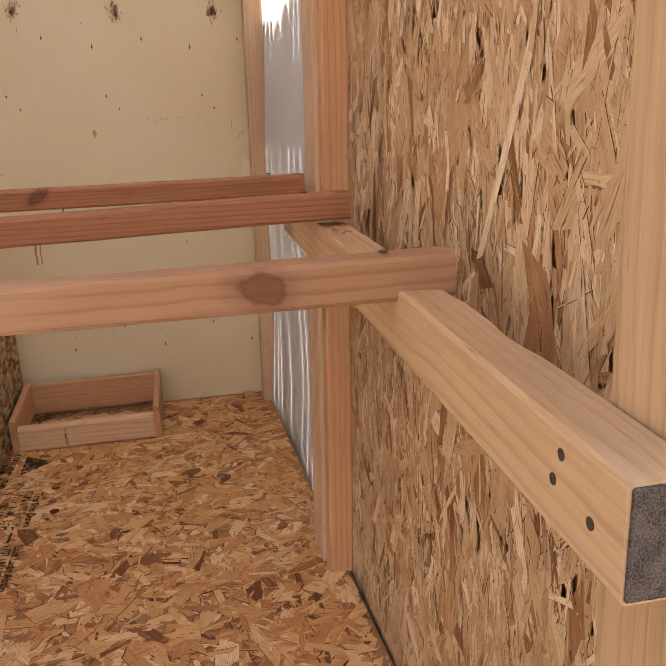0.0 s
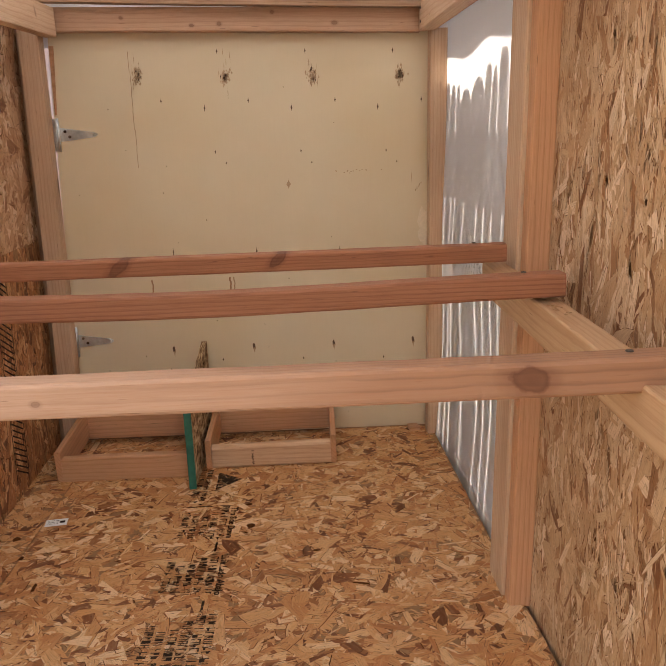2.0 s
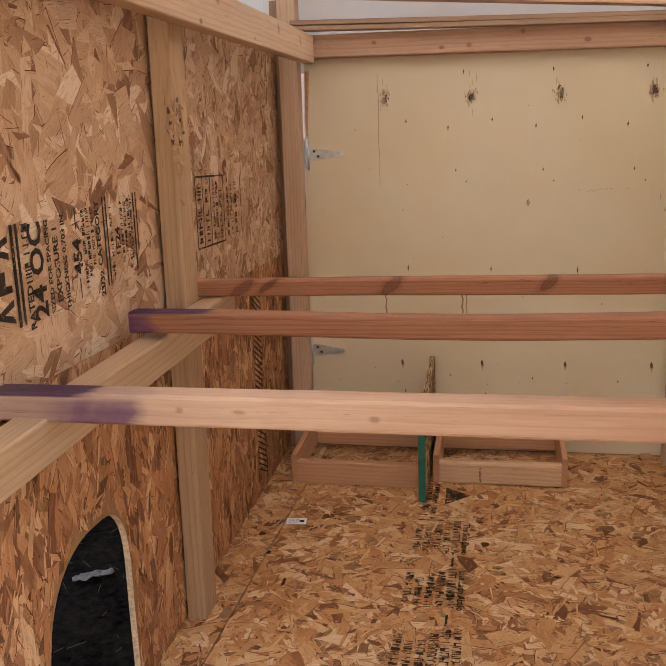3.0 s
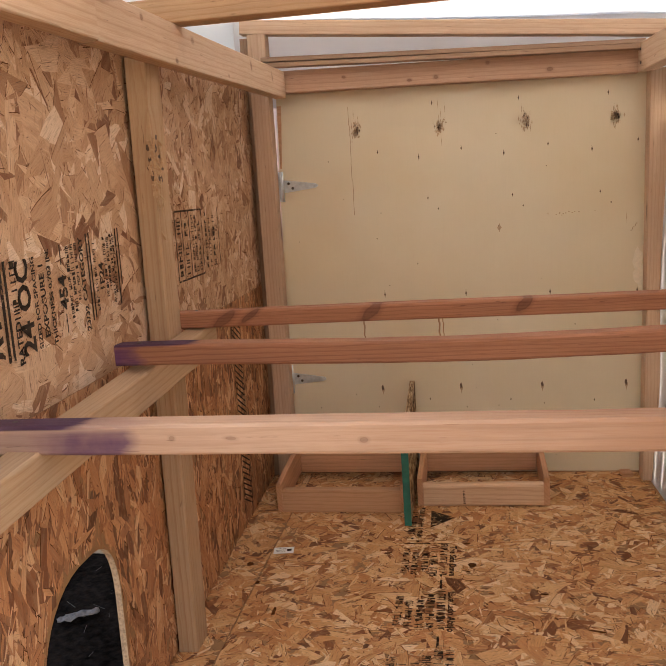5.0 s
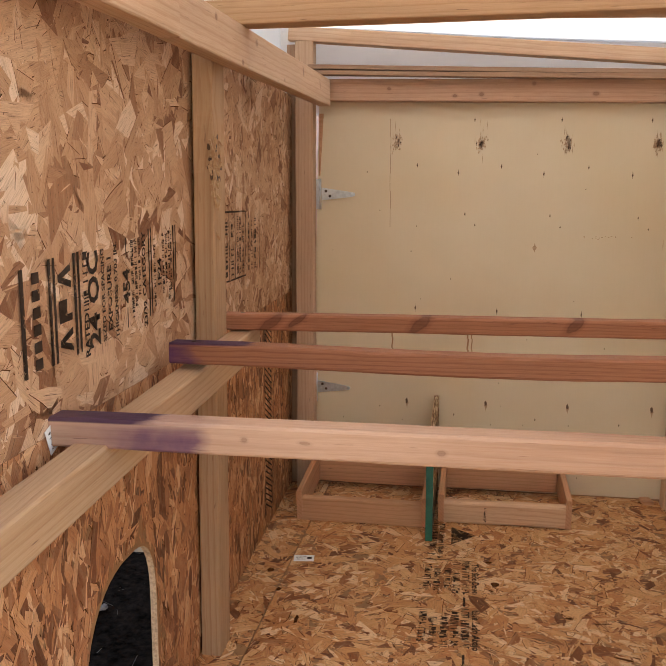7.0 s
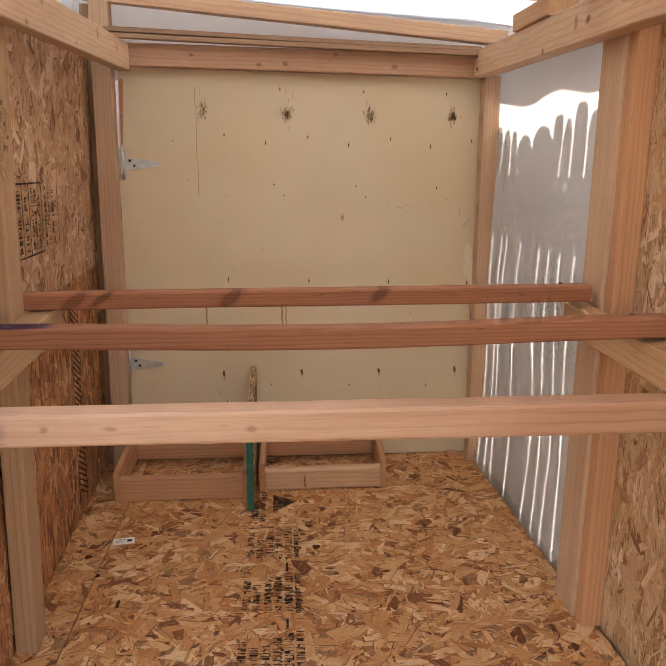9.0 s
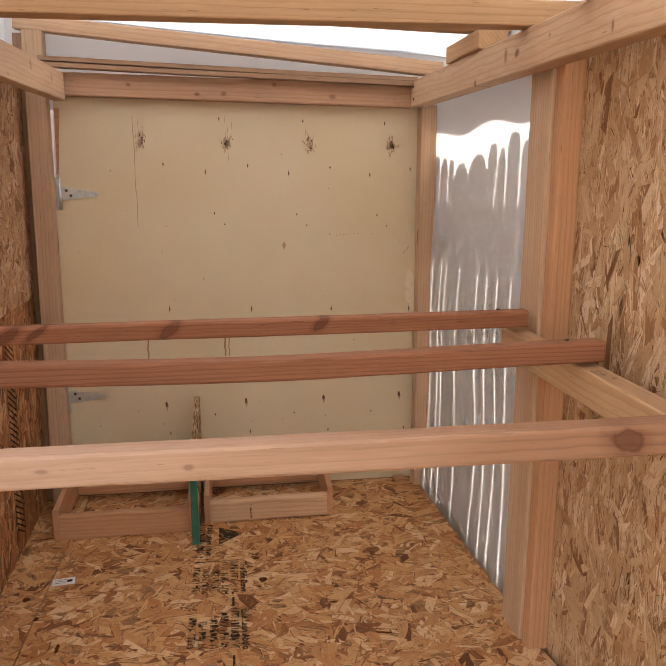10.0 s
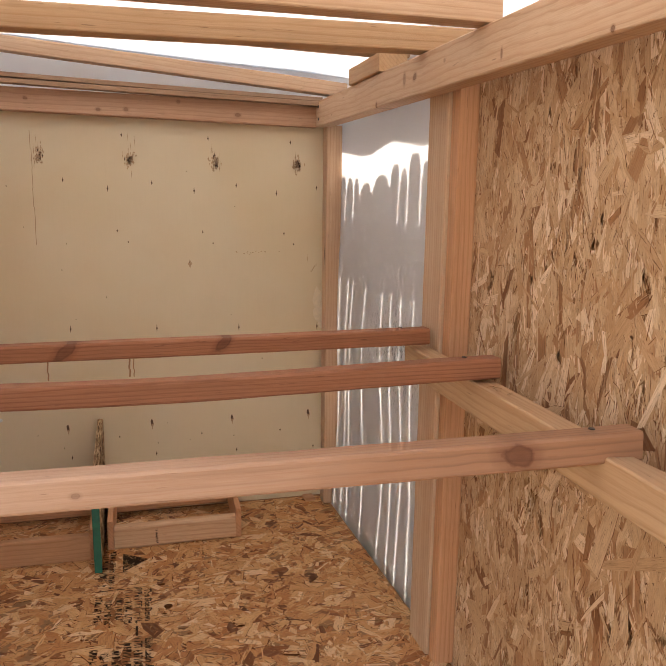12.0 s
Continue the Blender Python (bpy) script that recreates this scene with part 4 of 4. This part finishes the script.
# ---- hinges ----
def hinge(x, z):
    t = part("hinge", box(bmesh.new(), (x - 0.013, Y_DOOR - 0.012, z - 0.045), (x - 0.003, Y_DOOR - 0.008, z + 0.045), 0.001), m_steel, door, "zinc-plated T hinge")
    bm = prism([(0.004, -0.017), (0.10, -0.007), (0.107, -0.004), (0.109, 0.0), (0.107, 0.004), (0.10, 0.007), (0.004, 0.022)], -0.0025, 0.0, Matrix(((1, 0, 0, x), (0, 0, 1, Y_DOOR - 0.001), (0, 1, 0, z - 0.002), (0, 0, 0, 1))))
    part("strap", bm, m_steel, t)
    bm = bmesh.new()
    bmesh.ops.create_cone(bm, cap_ends=True, segments=12, radius1=0.0045, radius2=0.0045, depth=0.092, matrix=Matrix.Translation((x, Y_DOOR - 0.008, z)))
    part("pin", bm, m_steel, t, smooth=True)
    for dx, dz in ((0.018, 0.009), (0.030, -0.006), (0.099, -0.001)):
        bm = bmesh.new()
        bmesh.ops.create_cone(bm, cap_ends=True, segments=10, radius1=0.0045, radius2=0.003, depth=0.003, matrix=pose(x + dx, Y_DOOR - 0.005, z + dz, 90))
        part("screw", bm, m_steel if dx > 0.05 else m_screw, t)


part("edge_strip", prism([(-0.7455, 0.985), (-0.7405, 0.985), (-0.7290, 1.17), (-0.7420, 1.17)], Y_DOOR - 0.0035, Y_DOOR - 0.0005, FACING), m_red, door, "reddish sliver of bare wood along the hinge edge")
hinge(-0.741, 0.930)
hinge(-0.757, 0.321)

# ---- print on the boards ----
def ink_text(bm, body, size, m):
    """Adds a word in the built-in font, centred, in the frame m (x along the line, y up the letters)."""
    cu = bpy.data.curves.new("word", "FONT")
    cu.body, cu.size, cu.align_x, cu.align_y = body, size, "CENTER", "CENTER"
    cu.resolution_u = 2
    cu.offset = size * 0.030
    ob = bpy.data.objects.new("word", cu)
    scene.collection.objects.link(ob)
    bpy.context.view_layer.update()
    me = bpy.data.meshes.new_from_object(ob.evaluated_get(bpy.context.evaluated_depsgraph_get()))
    me.transform(m)
    bm.from_mesh(me)
    bpy.data.meshes.remove(me)
    bpy.data.objects.remove(ob)


def ink_bar(bm, m, u0, u1, v0, v1):
    bm.faces.new([bm.verts.new(m @ Vector((u, v, 0.0))) for u, v in ((u0, v0), (u1, v0), (u1, v1), (u0, v1))])


def ink_line(bm, m, u0, u1, v, h, seed):
    """A line of print too small to read: short upright strokes in word groups."""
    r = random.Random(seed)
    u = u0
    while u < u1:
        for k in range(r.randint(2, 7)):
            w = h * r.uniform(0.35, 0.6)
            if u + w > u1:
                break
            a = h * 0.16
            ink_bar(bm, m, u, u + a, v - h / 2, v + h / 2)
            if r.random() < 0.75:
                ink_bar(bm, m, u + a, u + w, v + h * r.choice((0.34, -0.1, -0.5)), v + h * 0.5 if r.random() < 0.1 else v + h * r.choice((0.34, -0.1, -0.5)) + h * 0.16)
            if r.random() < 0.5:
                ink_bar(bm, m, u + w - a * 0.2, u + w + a * 0.6, v - h / 2, v + h / 2)
            u += w + h * 0.22
        u += h * 0.5


INK = 0.0032
# text runs up the wall, its lines follow one another along y
def up_wall(y, z):
    return LEFT @ Matrix.Translation((y, z, INK)) @ pose(0, 0, 0, 0, 0, 90)


GRADE = LEFT @ Matrix(((1, 0, 0, 0), (0.052, 1, 0, -0.046), (0, 0, 1, INK), (0, 0, 0, 1)))


bm = bmesh.new()
Z0 = 0.79
for y, body, size in ((0.776, "24 OC", 0.046), (0.805, "SIZED FOR SPACING", 0.0140), (0.826, "EXPOSURE 1", 0.0190), (0.848, "THICKNESS 0.703 IN.", 0.0150), (0.886, "454", 0.034), (0.955, "CATEGORY", 0.0190), (1.022, "1F24", 0.024)):
    ink_text(bm, body, size, GRADE @ pose(y, Z0 + (0.019 if body == "CATEGORY" else -0.004), 0, 0, 0, 90))
ink_text(bm, "RATED", 0.019, GRADE @ pose(0.752, Z0 - 0.047, 0, 0, 0, 90))
ink_text(bm, "23/32", 0.018, GRADE @ pose(0.957, Z0 - 0.058, 0, 0, 0, 90))
m = GRADE @ pose(0, Z0, 0, 0, 0, 90)
for y, z0, z1, w in ((0.520, -0.05, 0.04, 0.003), (0.530, -0.062, 0.03, 0.003), (0.595, -0.064, 0.060, 0.009), (0.658, -0.064, 0.064, 0.007), (0.669, -0.064, 0.064, 0.006), (0.722, -0.066, 0.064, 0.007), (0.733, -0.066, 0.064, 0.006), (0.886, -0.066, -0.036, 0.003), (0.886, 0.036, 0.066, 0.003), (0.976, -0.066, 0.072, 0.0045), (0.986, -0.064, 0.072, 0.0045), (1.090, -0.062, 0.068, 0.005), (1.101, -0.03, 0.068, 0.004)):
    ink_bar(bm, m, z0, z1, -y - w / 2, -y + w / 2)
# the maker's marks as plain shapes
for u in (-0.058, 0.022):
    bm.faces.new([bm.verts.new(m @ Vector((u + p, q, 0.0))) for p, q in ((0.0, -0.712), (0.009, -0.712), (0.0155, -0.690), (0.022, -0.712), (0.031, -0.712), (0.0195, -0.678), (0.0115, -0.678))])
ink_bar(bm, m, -0.018, -0.009, -0.712, -0.678)
ink_bar(bm, m, -0.009, 0.010, -0.699, -0.678)
for k in range(6):
    ink_bar(bm, m, -0.060 + 0.020 * k, -0.047 + 0.020 * k, -0.634, -0.617)
ink_line(bm, m, -0.015, 0.064, -0.752, 0.015, 1)
for k, (y, h) in enumerate(((0.908, 0.010), (0.922, 0.010), (0.936, 0.009), (1.000, 0.009), (1.040, 0.010), (1.054, 0.010), (1.068, 0.009), (1.078, 0.008))):
    ink_line(bm, m, -0.055 + 0.015 * (k % 3), 0.062, -y, h, 20 + k)
part("ink_print", bm, m_ink, wall_left_upper, "black ink grade print")

bm = bmesh.new()
m = up_wall(0, 0.811)
for y in (1.405, 1.450, 1.500, 1.595, 1.735):
    ink_bar(bm, m, -0.075, 0.075, -y - 0.0022, -y + 0.0022)
for z in (-0.075, 0.075):
    ink_bar(bm, m, z - 0.002, z + 0.002, -1.595, -1.405)
for k, (y, h) in enumerate(((1.427, 0.024), (1.476, 0.022), (1.522, 0.014), (1.544, 0.014), (1.570, 0.018), (1.625, 0.014), (1.655, 0.014), (1.690, 0.018))):
    ink_line(bm, m, -0.065, 0.068, -y, h, 40 + k)
part("ink_print", bm, m_faded, wall_left_rear, "black ink grade box")

bm = bmesh.new()
m = up_wall(0, 0.0)
for k in range(34):
    z = 0.06 + 0.016 * k
    ink_bar(bm, m @ pose(z, -1.83, 0, 0, 0, 62), -0.045, 0.045, -0.0022, 0.0022)
for y in (1.785, 1.875):
    ink_bar(bm, m, 0.05, 0.61, -y - 0.002, -y + 0.002)
part("ink_print", bm, m_ink, wall_left_rear_low, "faint black hatched print")

bm = bmesh.new()
m = Matrix.Translation((0, 0, INK)) @ pose(0, 0, 0, 0, 0, 90)
DOWN = Matrix.Translation((0, 0, INK)) @ pose(0, 0, 0, 0, 0, -90)
for j in range(4):
    y0 = 1.690 - 0.232 * j
    for k, (x, lag, ln, h) in enumerate(((-0.366, 0.03, 0.13, 0.017), (-0.343, 0.05, 0.12, 0.016), (-0.319, 0.045, 0.12, 0.017), (-0.297, 0.02, 0.15, 0.018), (-0.274, 0.004, 0.17, 0.018), (-0.252, 0.0, 0.175, 0.017))):
        if k == 5 and j < 2:
            continue
        ink_line(bm, DOWN, -y0 + lag, -y0 + lag + ln, x, h, 60 + 9 * k + j)
    ink_bar(bm, DOWN, -y0 + 0.185, -y0 + 0.226, -0.2795, -0.2745)
for body, y in (("This Side Down", 1.600), ("Este Lado Abajo", 1.370)):
    ink_text(bm, body, 0.0230, DOWN @ Matrix.Translation((-y, -0.252, 0)) @ Matrix.Diagonal((1.05, 1.0, 1, 1)))
ink_line(bm, DOWN, -1.915, -1.70, -0.362, 0.021, 301)
ink_line(bm, DOWN, -1.915, -1.70, -0.340, 0.015, 302)
ink_bar(bm, DOWN, -1.692, -1.689, -0.372, -0.245)
part("ink_print", bm, m_faded, floor, "faded black lines of print")
bm = bmesh.new()
bm.faces.new([bm.verts.new(v) for v in ((-0.313, 1.784, INK), (-0.248, 1.847, INK), (-0.315, 1.896, INK))])
part("ink_mark", bm, ink_material("rubbed_ink", (0.060, 0.034, 0.018), 0.42), floor, "rubbed black triangle mark")

bm = bmesh.new()
for k, (x, y, rx, ry) in enumerate(((-0.754, 1.563, 0.010, 0.016), (-0.710, 1.475, 0.007, 0.011), (-0.204, 1.578, 0.012, 0.016), (-0.216, 1.694, 0.011, 0.007), (-0.64, 1.35, 0.006, 0.02), (-0.05, 1.45, 0.014, 0.006))):
    r = random.Random(600 + k)
    bm.faces.new([bm.verts.new((x + rx * r.uniform(0.5, 1.1) * math.cos(q), y + ry * r.uniform(0.5, 1.1) * math.sin(q), INK - 0.0004)) for q in np.linspace(0, 5.6, 9)])
part("knot", bm, m_gap_shade_knot, floor, "dark knots and chips in the board")

# stamps on the pale front board
bm = bmesh.new()
STAMP = pose(0, 1.9282, 0, 90)
ink_line(bm, STAMP @ pose(-0.223, 0, 0, 0, 0, 90), 0.010, 0.058, 0.0, 0.007, 501)
stamp = part("ink_print", bm, m_faded, pale_box, "small black stamp")
stamp.matrix_basis = pale_box.matrix_basis.inverted()
bm = bmesh.new()
ink_line(bm, STAMP @ pose(-0.016, 0, 0, 0, 0, 90), 0.010, 0.055, 0.0, 0.014, 503)
stamp = part("ink_print", bm, m_faded, pale_box, "small black stamp")
stamp.matrix_basis = pale_box.matrix_basis.inverted()

# ---- label, tag, screws, felt ----
price = tagged(link_mesh("paper_label", box(bmesh.new(), (-0.026, -0.017, 0.0018), (0.026, 0.017, 0.0026)), m_paper), "small white printed paper label on the floor", "label")
price.matrix_basis = pose(-0.684, 1.640, 0.0014, 0, 0, 8)
bm = bmesh.new()
for k in range(3):
    ink_line(bm, Matrix.Identity(4), -0.02, 0.006, 0.009 - 0.008 * k, 0.004, 5 + k)
ink_bar(bm, Matrix.Identity(4), 0.008, 0.02, -0.006, 0.006)
bmesh.ops.translate(bm, vec=(0, 0, 0.0029), verts=bm.verts)
part("print", bm, m_ink, price)
tag_ob = tagged(link_mesh("paper_tag", box(bmesh.new(), (-0.021, -0.017, 0), (0.021, 0.017, 0.0008)), m_paper), "white paper lumber tag stapled to the wall", "tag")
tag_ob.matrix_basis = LEFT @ pose(0.652, 0.632, 0.0035, 0, 0, 20)
bm = bmesh.new()
for k in range(4):
    ink_line(bm, Matrix.Identity(4), -0.016, 0.016, 0.010 - 0.007 * k, 0.003, 15 + k)
bmesh.ops.translate(bm, vec=(0, 0, 0.0012), verts=bm.verts)
part("print", bm, m_ink, tag_ob)

# plain walls round the yard; the stucco ones are unseen, added to bounce light
stucco = plain("bounce_stucco", (0.43, 0.405, 0.365), 0.85, 0.08, 30.0)
tagged(link_mesh("wall_yard_1", box(bmesh.new(), (-2.75, -6.5, -0.42), (-2.55, -0.6, 2.6)), stucco), "unseen pale stucco wall added to bounce sunlight in", "yard wall", kind="structure")
# shows only through the hinge gap; made longer and taller to shade the ground
tagged(link_mesh("wall_yard_2", box(bmesh.new(), (-3.2, 3.2, -0.42), (4.2, 3.4, 3.6)), m_brick), "pinkish brick-coloured yard wall, enlarged to shade the ground", "yard wall", kind="structure")

# unseen too, added to cover the low sky and send warm light in
tagged(link_mesh("wall_yard_3", box(bmesh.new(), (-2.55, -4.2, -0.42), (4.5, -4.0, 2.9)), stucco), "unseen pale stucco wall added to cover low sky and bounce light", "yard wall", kind="structure")

# ---- small scraps ----
scrap = tagged(link_mesh("wood_scrap", box(bmesh.new(), (-0.016, -0.02, 0.0016), (0.016, 0.02, 0.012), 0.001), m_red), "small reddish wood scrap on the floor by the door", "wood scrap")
scrap.matrix_basis = pose(0.262, 2.172, 0, 0, 0, 6)
rng = random.Random(91)
bm = bmesh.new()
for k in range(9):
    box(bm, (-0.006, -0.0012, 0), (0.006, 0.0012, 0.0012))
    bmesh.ops.transform(bm, matrix=pose(0.298 + rng.gauss(0, 0.007), 0.915 + rng.gauss(0, 0.022), 0.6495 + rng.uniform(0, 0.001), 0, rng.uniform(-12, 12), rng.uniform(0, 180)), verts=bm.verts[-8:])
tagged(link_mesh("wood_shavings", bm, m_pine), "pale wood shavings on the ledger rail", "shavings", kind="stuff")
bm = bmesh.new()
blot(bm, 0, 0, 0.0026, 0.0038, 5, 0, 10, 0.35)
glue = part("glue_spot", bm, plain("dried_glue", (0.62, 0.56, 0.46), 0.5, 0.2, 300.0), wall_right_upper, "whitish glue spot")
glue.matrix_basis = RIGHT @ Matrix.Translation((0.502, 0.770, 0.003)) @ pose(0, 0, 0, -90)
